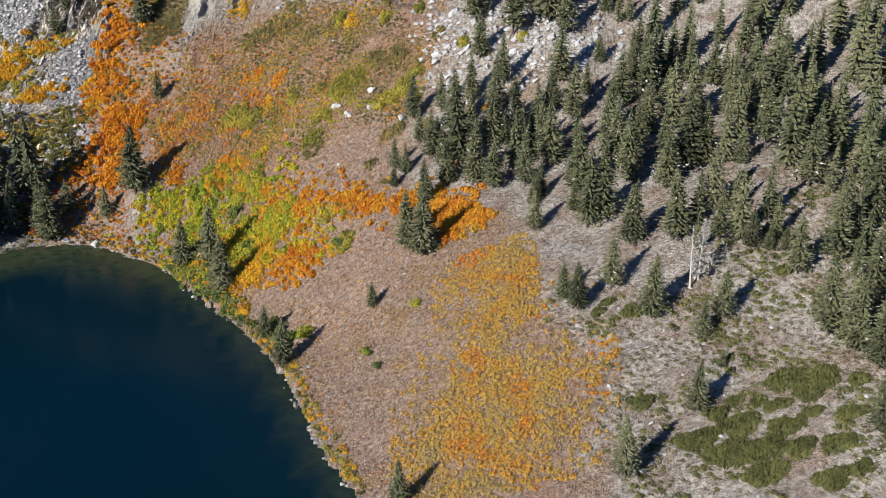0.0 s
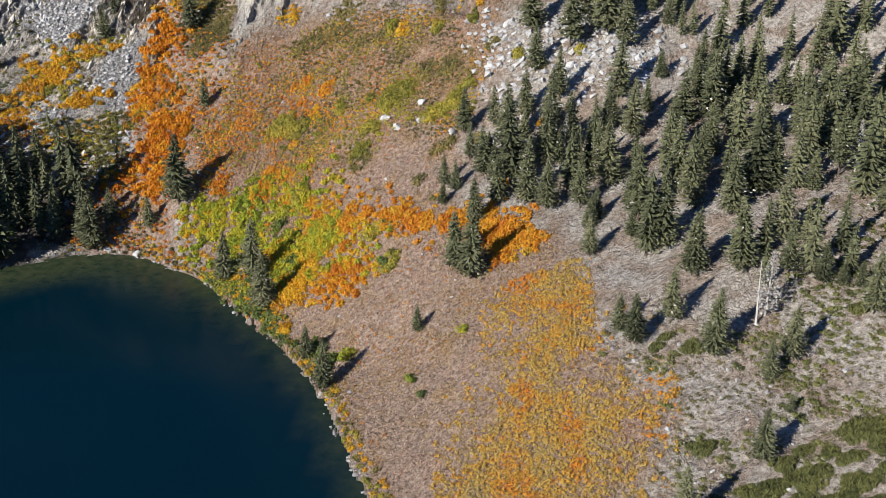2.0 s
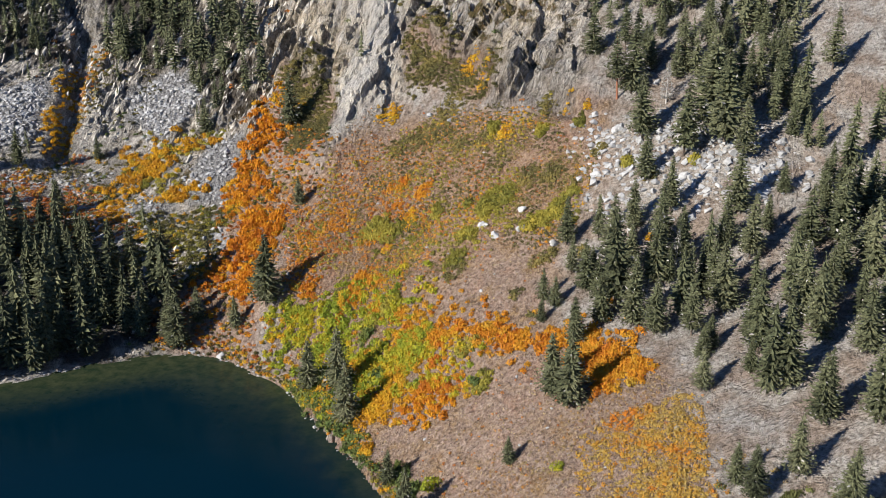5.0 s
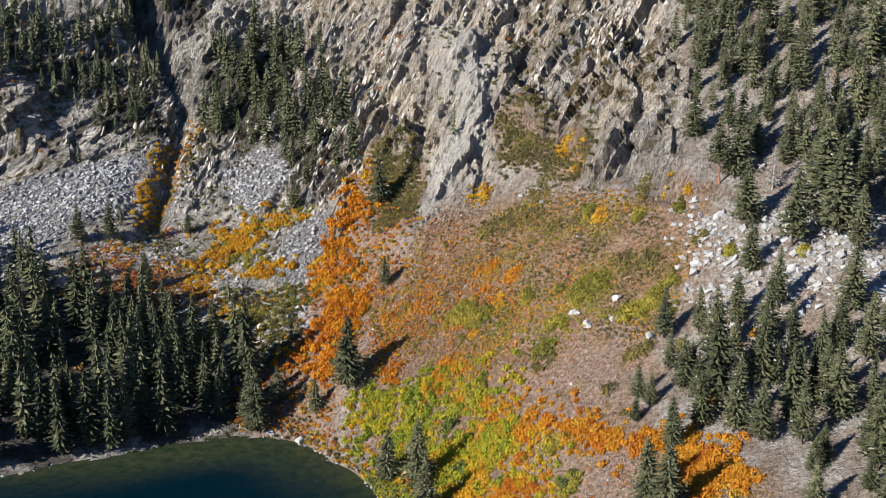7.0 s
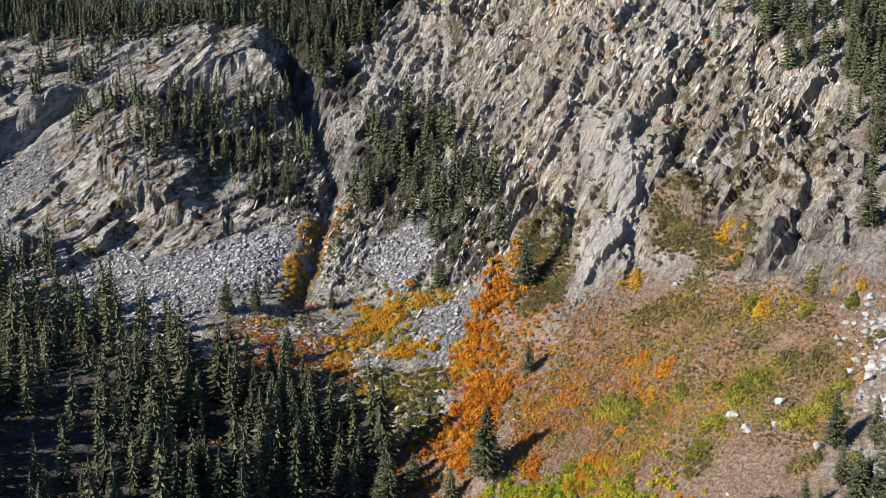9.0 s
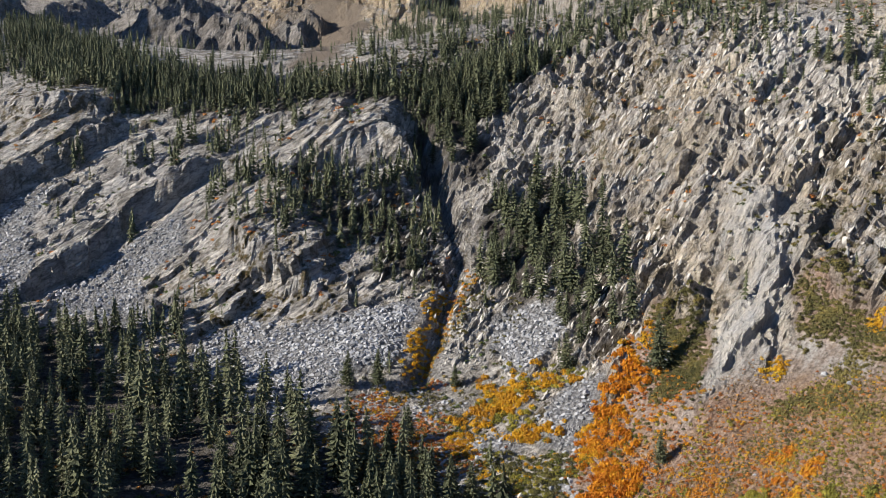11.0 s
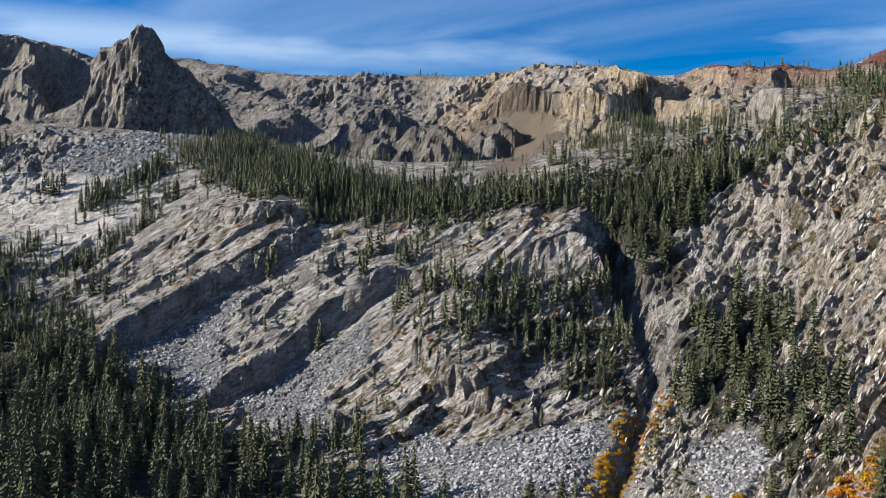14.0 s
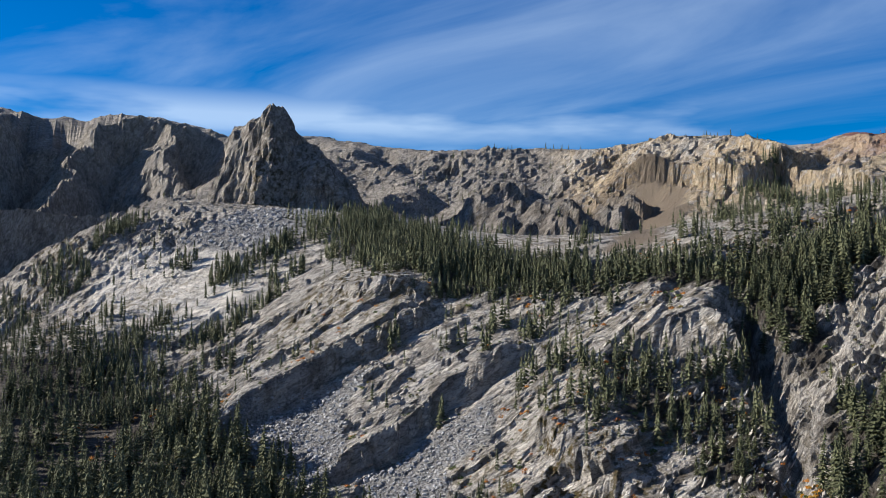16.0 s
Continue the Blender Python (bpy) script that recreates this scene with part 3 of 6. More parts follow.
WOOD_LAKE_SIDE = [
    (-192, 404), (-212, 422), (-237, 427), (-284, 433), (-354, 459), (-402, 441),
    (-448, 447), (-499, 449), (-549, 440), (-589, 436), (-640, 440), (-560, 250),
    (-420, 160), (-330, 255), (-245, 345), (-205, 375),
]
WOOD_GULLY_EAST = [
    (-258, 553), (-269, 580), (-251, 588), (-226, 586), (-193, 551), (-168, 524),
    (-160, 515), (-177, 507), (-198, 524), (-233, 538),
]
WOOD_GULLY_WEST = [
    (-358, 537), (-380, 539), (-384, 561), (-334, 582), (-285, 564), (-282, 550),
    (-308, 536), (-329, 543),
]
WOOD_BENCH = [
    (-797, 682), (-812, 739), (-590, 625), (-498, 635), (-367, 650), (-326, 706),
    (-277, 668), (-309, 652), (-305, 624), (-334, 623), (-371, 630), (-405, 618),
    (-469, 603), (-564, 579), (-701, 610),
]
WOOD_RIDGE_BACK = [
    (-333, 721), (-298, 748), (-418, 1241), (-375, 1356), (-179, 666), (-232, 672),
    (-274, 677),
]
WOOD_NOTCH = [
    (-384, 650), (-336, 668), (-286, 662), (-292, 628), (-308, 606), (-335, 618),
    (-352, 634),
]
WOOD_FAR_WEST = [
    (-1021, 447), (-854, 446), (-781, 513), (-799, 603), (-775, 611), (-698, 511),
    (-691, 489), (-637, 438), (-748, 359),
]
WOOD_CLIFF = [
    (-482, 600), (-398, 579), (-338, 587), (-307, 551), (-344, 540), (-374, 519),
    (-441, 536),
]
WOOD_CREST_FOOT = [
    (-678, 1056), (-700, 1122), (-639, 1171), (-297, 752), (-255, 707), (-241, 669),
    (-335, 677), (-395, 678),
]
SLAB_LOWER = [
    (-502, 474), (-492, 498), (-482, 528), (-465, 545),
]
SLAB_UPPER = [
    (-584, 457), (-574, 486), (-563, 509), (-548, 539),
]
SLAB_TOP = [
    (-638, 529), (-597, 543), (-567, 558),
]
CLIFF_BLOCK = [
    (-390, 513), (-369, 512), (-352, 511),
]
DOME_FACE = [
    (-372, 578), (-354, 594), (-331, 599), (-315, 593),
]
WALL_PALE = [
    (-84, 506), (-59, 484), (-42, 462), (-21, 450), (-15, 441),
]
CREST_WALL = [
    (-791, 1124), (-749, 1136), (-654, 1122), (-632, 1172),
]
CREST_WALL_B = [
    (-632, 1172), (-519, 1137), (-281, 731),
]
SCARPS = [(SLAB_LOWER, 18, 70), (SLAB_UPPER, 22, 70), (SLAB_TOP, 10, 40), (CLIFF_BLOCK, 16, 40), (DOME_FACE, 18, 50), (WALL_PALE, 8, 30), (CREST_WALL, 30, 120), (CREST_WALL_B, 20, 120)]
LIME_CLUMPS = [
    (-88.6, 422.2, 7.1), (-80.9, 417.7, 4.5), (-62.6, 417.9, 3.4), (-50.5, 414.2, 1.9), (-41.9, 410.8, 6.2), (-36.9, 411.2, 5.7),
    (-49.0, 397.6, 3.7), (-51.5, 388.3, 4.1), (-22.3, 391.4, 5.4), (-16.0, 393.6, 5.4), (-10.1, 387.3, 2.7), (-10.8, 399.7, 3.2),
    (-75.4, 383.0, 4.6), (-82.8, 379.4, 3.7), (-41.4, 347.1, 4.2), (-34.8, 331.7, 3.6), (-44.3, 445.1, 3.6), (-24.3, 435.6, 2.5),
    (-9.0, 432.6, 2.5), (8.1, 402.8, 2.3), (30.6, 392.3, 2.2),
]
GOLD_CLUMPS = [
    (-74.6, 418.7, 3.7), (-81.9, 410.3, 2.5), (-58.4, 480.6, 5.0), (-50.9, 469.0, 4.0), (-39.6, 441.6, 4.1), (-91.1, 475.9, 3.9),
    (-95.9, 475.1, 3.4), (-54.8, 358.0, 3.9), (-47.2, 356.0, 2.6), (-14.5, 439.8, 1.5), (-74.5, 423.6, 2.5), (-7.1, 434.5, 2.0),
    (16.2, 369.2, 1.7),
]
ORANGE_CLUMPS = [
    (-81.5, 441.4, 3.6), (-71.6, 431.6, 4.1), (-81.6, 431.3, 2.0), (-86.7, 442.1, 2.6), (-68.9, 434.8, 2.0), (-83.8, 397.0, 4.3),
    (-89.5, 398.4, 4.8), (-52.6, 355.6, 3.4), (-36.5, 349.7, 4.6), (-29.9, 345.3, 5.3), (-23.7, 341.8, 4.4), (-14.3, 337.9, 4.8),
    (-2.3, 335.5, 4.7), (3.3, 323.8, 6.5), (8.5, 317.5, 5.2), (13.4, 313.4, 4.0), (3.5, 315.1, 4.5), (-0.6, 329.7, 3.9),
]
OLIVE_CLUMPS = [
    (-77.0, 491.6, 6.8), (-83.7, 497.9, 4.6), (-65.4, 466.7, 6.5), (-68.7, 458.6, 6.4), (-78.5, 461.1, 5.4), (-28.5, 416.1, 5.3),
    (-18.4, 412.8, 6.1), (-11.2, 404.8, 3.7), (-23.3, 446.6, 4.6), (-51.5, 382.7, 4.1), (-20.6, 372.5, 3.0), (-17.2, 374.1, 3.0),
    (-5.7, 371.4, 3.0), (-85.6, 461.3, 4.9), (-57.6, 446.7, 4.1), (-60.8, 360.0, 4.4), (-64.9, 357.1, 3.9), (-48.3, 442.9, 4.1),
    (-1.4, 414.8, 3.3), (16.9, 392.9, 3.1), (-27.5, 361.9, 2.5), (-20.5, 352.1, 2.1),
]
GROVES = [
    (-986.2, 551.6, 23.6), (-978.7, 531.5, 16.6), (-977.2, 483.3, 22.7), (-933.4, 476.5, 18.6), (-853.1, 545.5, 10.7), (-803.0, 561.2, 17.1),
    (-794.9, 548.7, 11.2), (-790.4, 575.5, 10.2), (-791.3, 592.6, 11.5), (-791.8, 613.0, 14.6), (-727.7, 582.2, 10.7), (-710.4, 555.1, 9.3),
    (-728.4, 670.1, 20.0), (-667.2, 645.0, 21.2), (-792.2, 680.8, 12.2), (-589.4, 601.8, 19.0), (-604.2, 571.6, 14.1), (-556.5, 583.6, 15.8),
    (-647.9, 589.9, 9.0), (-793.0, 656.0, 10.8), (-601.2, 1106.5, 17.6), (-364.3, 708.8, 10.5), (-625.8, 1090.0, 8.8), (-365.9, 764.6, 7.0),
    (-430.3, 691.4, 5.4), (-431.9, 742.3, 6.7), (-514.4, 684.4, 6.7), (-302.8, 682.6, 12.1), (-283.1, 668.7, 11.7), (-277.7, 685.7, 10.0),
    (-389.1, 662.4, 7.5), (-336.6, 672.4, 8.1),
]
BENCH_GROVES = [
    (-671.1, 653.9, 21.6), (-602.8, 629.7, 19.9), (-554.4, 619.0, 18.8), (-528.5, 627.4, 18.5), (-500.0, 631.8, 18.1), (-472.8, 636.2, 15.5),
    (-443.0, 635.5, 12.9), (-414.8, 634.8, 10.5), (-386.6, 644.1, 12.4), (-363.2, 646.3, 12.2), (-341.1, 648.7, 16.0), (-323.2, 657.2, 16.0),
    (-308.6, 671.2, 16.1), (-293.1, 683.4, 14.2), (-275.1, 689.7, 12.2), (-250.5, 678.0, 9.8), (-722.1, 658.8, 14.2), (-764.0, 660.2, 10.6),
    (-351.9, 680.9, 11.0), (-328.1, 694.7, 8.4), (-315.6, 715.6, 8.6), (-280.8, 719.4, 11.0), (-637.7, 1168.0, 12.6), (-630.9, 1118.8, 12.1),
    (-584.7, 1100.6, 10.2), (-423.5, 698.6, 6.8), (-807.7, 1041.0, 9.4), (-238.2, 695.5, 10.0), (-528.5, 610.5, 13.6), (-475.6, 622.0, 10.9),
    (-562.6, 604.4, 11.7), (-401.1, 634.1, 8.3),
]
SLOPE_GROVES = [
    (-762.9, 446.0, 20.8), (-729.6, 451.3, 15.0), (-686.3, 458.7, 12.0), (-782.9, 468.1, 13.4), (-737.7, 494.8, 11.4), (-663.8, 480.2, 8.5),
    (-730.0, 509.1, 7.8), (-791.8, 495.1, 8.2), (-719.3, 521.8, 6.2), (-795.2, 605.0, 10.5), (-802.3, 565.5, 8.6), (-717.7, 545.2, 6.3),
    (-846.9, 543.0, 4.8), (-543.5, 536.9, 4.3), (-739.6, 569.4, 6.5), (-767.6, 626.8, 11.6), (-712.5, 604.9, 6.5), (-692.5, 413.9, 18.8),
    (-634.6, 412.6, 17.5), (-607.4, 428.3, 15.0), (-578.5, 434.6, 8.3), (-535.3, 445.8, 9.9), (-473.6, 440.6, 6.5), (-444.0, 440.2, 8.7),
    (-431.8, 452.7, 7.7), (-415.0, 461.1, 9.6), (-400.6, 471.4, 9.5), (-838.1, 475.5, 10.3), (-687.8, 435.0, 11.8), (-640.9, 450.5, 8.1),
]
CLIFF_GROVES = [
    (-455.6, 572.6, 8.1), (-417.5, 556.0, 9.5), (-394.7, 554.4, 9.3), (-371.6, 550.9, 10.8), (-365.7, 568.8, 9.2), (-342.6, 568.4, 10.7),
    (-337.6, 582.9, 9.1), (-329.2, 592.4, 9.1), (-331.0, 562.2, 10.5), (-307.7, 574.7, 9.8), (-370.6, 535.0, 8.8), (-387.4, 536.0, 7.2),
    (-434.1, 544.7, 6.9), (-454.2, 592.2, 8.3), (-342.2, 547.2, 7.7), (-314.3, 552.8, 6.1), (-487.3, 574.7, 6.3), (-382.8, 570.2, 6.7),
    (-267.0, 588.9, 4.8), (-247.9, 593.2, 4.8), (-303.0, 620.1, 3.7), (-453.7, 602.6, 5.0), (-415.2, 595.1, 5.6), (-469.9, 547.5, 4.0),
    (-499.5, 556.3, 3.3), (-477.6, 517.3, 3.1), (-298.8, 549.5, 4.0),
]
BANK_LIME = [
    (-64.9, 358.8, 6.5), (-61.3, 362.2, 4.7), (-71.1, 358.9, 4.2), (-110.4, 387.9, 6.7), (-101.2, 377.5, 5.0), (-116.3, 393.1, 4.2),
]
BANK_GOLD = [
    (-69.0, 341.9, 5.4), (-73.6, 339.7, 3.6), (-65.3, 349.2, 3.2), (-71.0, 321.9, 2.2), (-95.3, 392.3, 3.6),
]
BANK_FLAME = [
    (-53.4, 337.9, 5.7), (-45.4, 335.8, 3.9), (-90.9, 392.7, 5.1), (-80.2, 384.2, 3.5), (-53.0, 348.3, 2.7), (-96.3, 385.9, 2.5),
    (-111.0, 400.3, 4.7), (-70.0, 376.4, 3.4),
]
BANK_WILLOW = [
    (-92.8, 370.1, 5.4), (-86.2, 355.1, 5.2), (-96.0, 364.6, 3.9), (-79.6, 339.4, 3.2), (-58.1, 308.9, 3.8), (-53.0, 300.6, 3.3),
    (-74.3, 353.7, 2.8), (-82.6, 373.9, 2.9),
]
MANZANITA_MOUNDS = [
    (84.7, 215.6, 5.0), (90.8, 212.9, 5.5), (88.3, 209.5, 3.5), (61.3, 205.5, 5.4), (71.2, 206.6, 4.8), (73.2, 197.6, 6.4),
    (67.0, 211.6, 3.4), (80.2, 201.7, 4.2), (81.8, 195.4, 3.9), (90.0, 193.1, 4.1), (94.6, 200.1, 3.4), (80.4, 208.9, 2.9),
    (86.5, 203.5, 2.5), (50.5, 220.6, 3.2), (51.8, 249.5, 3.1), (42.9, 252.3, 2.1), (45.7, 254.6, 1.9), (86.0, 185.1, 4.1),
    (92.0, 247.9, 2.9), (66.8, 199.1, 5.3), (73.3, 191.1, 5.2), (71.1, 214.1, 2.3), (76.7, 211.7, 2.2), (99.0, 209.1, 2.6),
    (91.9, 185.2, 2.7),
]
SPURS = [((76.0, 2480), (78.0, 1950), 330), ((70.6, 2480), (72.6, 1950), 340), ((65.6, 2480), (69.0, 1980), 320), ((62.3, 2460), (60.9, 2060), 330)]  # bearing and distance of top and foot, height of the foot
KNOLLS = [(-852, 960, 321, 95), (-773, 951, 297, 60), (-792, 1079, 313, 60)]
TONGUE = [
    (-118, 466), (-111, 484), (-102, 501), (-108, 516), (-121, 536),
]
GULLY = [
    (-342, 620), (-325, 606), (-306, 593), (-282, 567), (-276, 548), (-269, 521),
    (-261, 492), (-259, 480),
]
PINES_BY_THE_MEADOW = [
    (-11.9, 314.9, 20.5), (-6.8, 309.2, 23.5), (-23.1, 297.9, 8.8), (-52.8, 290.4, 16.8), (-61.0, 306.9, 12.0),
    (-101.6, 361.8, 19.0), (-88.3, 352.3, 25.5), (-81.9, 337.9, 21.5), (-128.3, 397.9, 29.5), (-158.9, 401.5, 15.2),
    (-168.2, 393.3, 20.2), (-140.8, 395.8, 14.0), (-181.7, 395.8, 14.0), (-127.3, 444.9, 12.8), (-11.6, 212.5, 14.0),
    (-13.6, 352.2, 10.5), (-17.8, 347.6, 8.2), (-3.9, 355.7, 17.0), (5.7, 344.6, 33.0), (1.3, 340.7, 16.8),
    (17.1, 327.8, 18.2), (18.8, 354.4, 17.8), (27.6, 323.2, 19.0), (32.0, 315.1, 10.8), (28.9, 297.7, 13.2),
    (37.1, 331.2, 22.0), (44.0, 307.2, 24.5), (49.0, 291.1, 23.8), (41.5, 300.6, 9.5), (60.1, 311.8, 16.0),
]
PINES_ON_THE_SLOPE = [
    (63.9, 321.1, 17.2), (55.1, 275.0, 17.8), (70.7, 346.7, 25.8), (56.4, 246.7, 18.5), (37.9, 255.9, 15.0),
    (34.3, 262.3, 11.5), (47.5, 259.7, 16.5), (68.3, 235.6, 11.8), (73.7, 239.4, 15.0), (62.6, 214.2, 13.5),
    (43.2, 199.9, 17.5), (71.0, 225.1, 5.2), (76.1, 300.7, 26.2), (67.5, 271.7, 20.8), (78.7, 276.1, 20.8),
    (90.8, 294.6, 12.5), (85.6, 259.5, 11.8), (90.0, 257.1, 6.8), (109.0, 328.2, 15.0), (101.7, 324.6, 26.0),
]
PINES_UNDER_THE_ROCKS = [
    (95.7, 322.1, 21.5), (94.7, 246.7, 16.2), (105.8, 276.9, 22.0), (118.2, 291.8, 19.0), (109.6, 258.1, 18.0),
    (105.0, 248.1, 20.2), (116.5, 256.1, 24.2), (100.7, 220.8, 20.8), (104.0, 210.8, 21.0), (113.2, 297.3, 21.0),
    (78.0, 264.8, 15.5), (69.3, 295.6, 20.0), (62.3, 349.6, 20.2), (14.7, 391.9, 17.5), (57.9, 372.7, 10.5),
    (81.3, 300.7, 20.0), (110.9, 322.3, 24.0), (109.3, 233.4, 20.2), (96.6, 225.1, 23.2), (98.9, 193.6, 17.5),
    (93.8, 254.6, 7.5),
]
PINES_ALONG_THE_RUBBLE = [
    (4.1, 435.5, 24.2), (-5.7, 457.5, 19.5), (-17.7, 355.4, 12.2), (-21.0, 348.7, 9.2), (-6.2, 333.8, 15.8),
    (-1.7, 359.7, 11.0), (4.0, 362.8, 23.8), (17.8, 351.0, 22.8), (17.3, 328.0, 15.0), (26.5, 324.6, 32.2),
    (29.8, 311.8, 11.0), (1.4, 342.3, 14.2), (13.4, 411.4, 23.5), (15.2, 391.2, 15.2), (27.3, 395.6, 26.2),
    (9.5, 436.6, 26.8), (40.8, 395.9, 33.0), (36.2, 406.7, 33.8), (46.9, 388.0, 21.8), (-140.4, 395.6, 11.8),
    (-157.2, 401.0, 15.5), (-167.3, 394.6, 22.5), (-181.5, 396.9, 12.0),
]
PINES_ROUND_THE_INLET = [
    (-125.8, 397.4, 30.0), (-284.4, 464.6, 16.5), (-271.4, 470.8, 19.2), (-204.1, 421.0, 22.2), (-195.8, 422.6, 19.8),
    (-163.8, 391.1, 25.2), (-158.7, 401.2, 16.2), (-140.6, 397.2, 14.8), (-240.1, 447.1, 17.0), (-127.6, 444.6, 10.8),
    (-141.9, 485.4, 25.5), (-242.1, 491.8, 11.2), (-190.5, 504.2, 19.2),
]
LONE_ASPENS = [
    (-46.4, 300.6), (-24.1, 277.8), (-20.0, 267.9), (-37.1, 332.1), (-71.2, 324.0), (-43.5, 347.4),
    (-8.8, 286.6),
]
BOULDERS = [
    (-41.8, 398.7), (-37.3, 390.5), (-15.1, 377.5), (-29.2, 400.8), (-27.5, 389.9), (31.8, 406.7),
    (41.4, 387.5), (35.0, 387.8), (27.7, 392.4), (26.4, 385.8), (48.1, 378.2), (52.3, 378.6),
    (55.6, 380.1), (49.7, 372.7), (17.7, 385.5), (-3.0, 398.9), (95.1, 350.4), (95.4, 343.0),
    (104.4, 324.7), (1.5, 383.8), (10.0, 373.9), (-10.6, 383.0),
]
BOULDERS_UPPER = [
    (32.7, 404.4), (25.7, 403.0), (43.8, 390.8), (40.8, 395.9), (35.4, 387.1), (46.2, 377.6),
    (42.5, 382.8), (3.2, 417.8), (-7.8, 430.0), (-2.7, 402.9), (7.4, 392.8), (9.9, 398.1),
    (-64.5, 461.1), (-69.4, 469.5), (-73.8, 467.8), (-0.2, 385.0), (-13.1, 420.7), (19.0, 437.0),
    (-219.4, 441.9), (-224.0, 437.6), (-157.3, 390.3), (-144.9, 388.4), (-43.6, 400.3), (-38.5, 392.5),
    (-28.8, 400.2), (-28.7, 389.9), (-10.8, 383.9), (-15.7, 377.8), (22.9, 385.6), (20.3, 378.7),
    (51.2, 372.0), (4.1, 421.2), (27.1, 387.3), (30.3, 382.3), (38.3, 379.7), (50.5, 382.8),
    (17.0, 378.6),
]


def random_grid(ix, iy, seed):
    """A random number from 0 to 1 for each whole grid cell."""
    h = (ix.astype(np.int64) * 374761393 + iy.astype(np.int64) * 668265263 + seed * 974711) & 0xFFFFFFFF
    h = ((h ^ (h >> 13)) * 1274126177) & 0xFFFFFFFF
    h = ((h ^ (h >> 16)) * 2246822519) & 0xFFFFFFFF
    return ((h ^ (h >> 15)) & 0xFFFFFF) / float(0xFFFFFF)


def soft_noise(x, y, seed):
    ix, iy = np.floor(x), np.floor(y)
    fx, fy = x - ix, y - iy
    fx, fy = fx * fx * (3 - 2 * fx), fy * fy * (3 - 2 * fy)
    a, b = random_grid(ix, iy, seed), random_grid(ix + 1, iy, seed)
    c, d = random_grid(ix, iy + 1, seed), random_grid(ix + 1, iy + 1, seed)
    return (a * (1 - fx) + b * fx) * (1 - fy) + (c * (1 - fx) + d * fx) * fy - 0.5


def fractal(x, y, size, seed, octaves=4):
    out, amp, x, y = 0, 1.0, x / size, y / size
    for k in range(octaves):
        out = out + amp * soft_noise(x, y, seed + k)
        x, y, amp = x * 2.03 + 7.1, y * 2.03 - 3.7, amp * 0.5
    return out


def facets(x, y, size, seed):
    """Broken stones on the flat: each cell of a mosaic is a tilted plane, in units of the cell size."""
    return cells(x / size, y / size, np.zeros(x.shape), seed)[0]


def cells(x, y, z, seed, tilt=(0, 0, 0)):
    """Shattered rock: every cell of a mosaic in space has a height and a tilt of its own, round a common tilt. Heights, and the width of the joint beside."""
    base = [np.floor(v - 0.5) for v in (x, y, z)]
    first, second = np.full(x.shape, 9e9), np.full(x.shape, 9e9)
    code, off = np.zeros(x.shape, np.uint64), [np.zeros(x.shape) for _ in range(3)]
    for dx in (0, 1):
        for dy in (0, 1):
            for dz in (0, 1):
                corner = [b + d for b, d in zip(base, (dx, dy, dz))]
                a, b, c = (v.astype(np.int64).view(np.uint64) for v in corner)
                h = a * np.uint64(73856093) ^ b * np.uint64(19349663) ^ c * np.uint64(83492791) ^ np.uint64(seed * 2654435761)
                h = (h ^ (h >> np.uint64(30))) * np.uint64(0xBF58476D1CE4E5B9)
                h = (h ^ (h >> np.uint64(27))) * np.uint64(0x94D049BB133111EB)
                h = h ^ (h >> np.uint64(31))
                o = [v - w - 0.05 - 0.9 * part_of(h, 10 * k) for k, (v, w) in enumerate(zip((x, y, z), corner))]
                d = o[0] ** 2 + o[1] ** 2 + o[2] ** 2
                near = d < first
                second = np.where(near, first, np.minimum(second, d))
                first, code = np.where(near, d, first), np.where(near, h, code)
                off = [np.where(near, n, m) for n, m in zip(o, off)]
    height = 0.75 * (part_of(code, 30) - 0.5)
    for k in range(3):
        height = height + off[k] * ((part_of(code, 38 + 8 * k) - 0.5) * 1.9 + tilt[k])
    return height, np.sqrt(second) - np.sqrt(first)


def part_of(code, shift):
    """A number from 0 to 1 out of ten bits of a code."""
    return ((code >> np.uint64(shift)) & np.uint64(1023)).astype(float) / 1023.0


def smooth(a, b, v):
    t = np.clip((v - a) / (b - a), 0, 1)
    return t * t * (3 - 2 * t)


def segment_distance(x, y, a, b):
    ax, ay, bx, by = *a, *b
    dx, dy = bx - ax, by - ay
    t = np.clip(((x - ax) * dx + (y - ay) * dy) / (dx * dx + dy * dy), 0, 1)
    return np.hypot(x - ax - t * dx, y - ay - t * dy), (dx * (y - ay) - dy * (x - ax)), t


def inside(x, y, outline, margin=30.0):
    """Signed distance in metres to an outline, positive within; far away it stays at -margin."""
    pts = np.array(outline, float)
    out = np.full(x.shape, -margin)
    lo, hi = pts.min(0) - margin, pts.max(0) + margin
    pick = (x > lo[0]) & (x < hi[0]) & (y > lo[1]) & (y < hi[1])
    if not pick.any():
        return out
    u, v = x[pick], y[pick]
    dist, odd = np.full(u.shape, 9e9), np.zeros(u.shape, bool)
    for a, b in zip(pts, np.roll(pts, -1, 0)):
        dist = np.minimum(dist, segment_distance(u, v, a, b)[0])
        if a[1] != b[1]:
            odd ^= ((a[1] > v) != (b[1] > v)) & (u < (b[0] - a[0]) * (v - a[1]) / (b[1] - a[1]) + a[0])
    out[pick] = np.where(odd, dist, -dist)
    return out


KNOTS = np.array(LANDFORMS, float)


def bend(r2):
    return 0.5 * r2 * np.log(r2 + 1e-9)


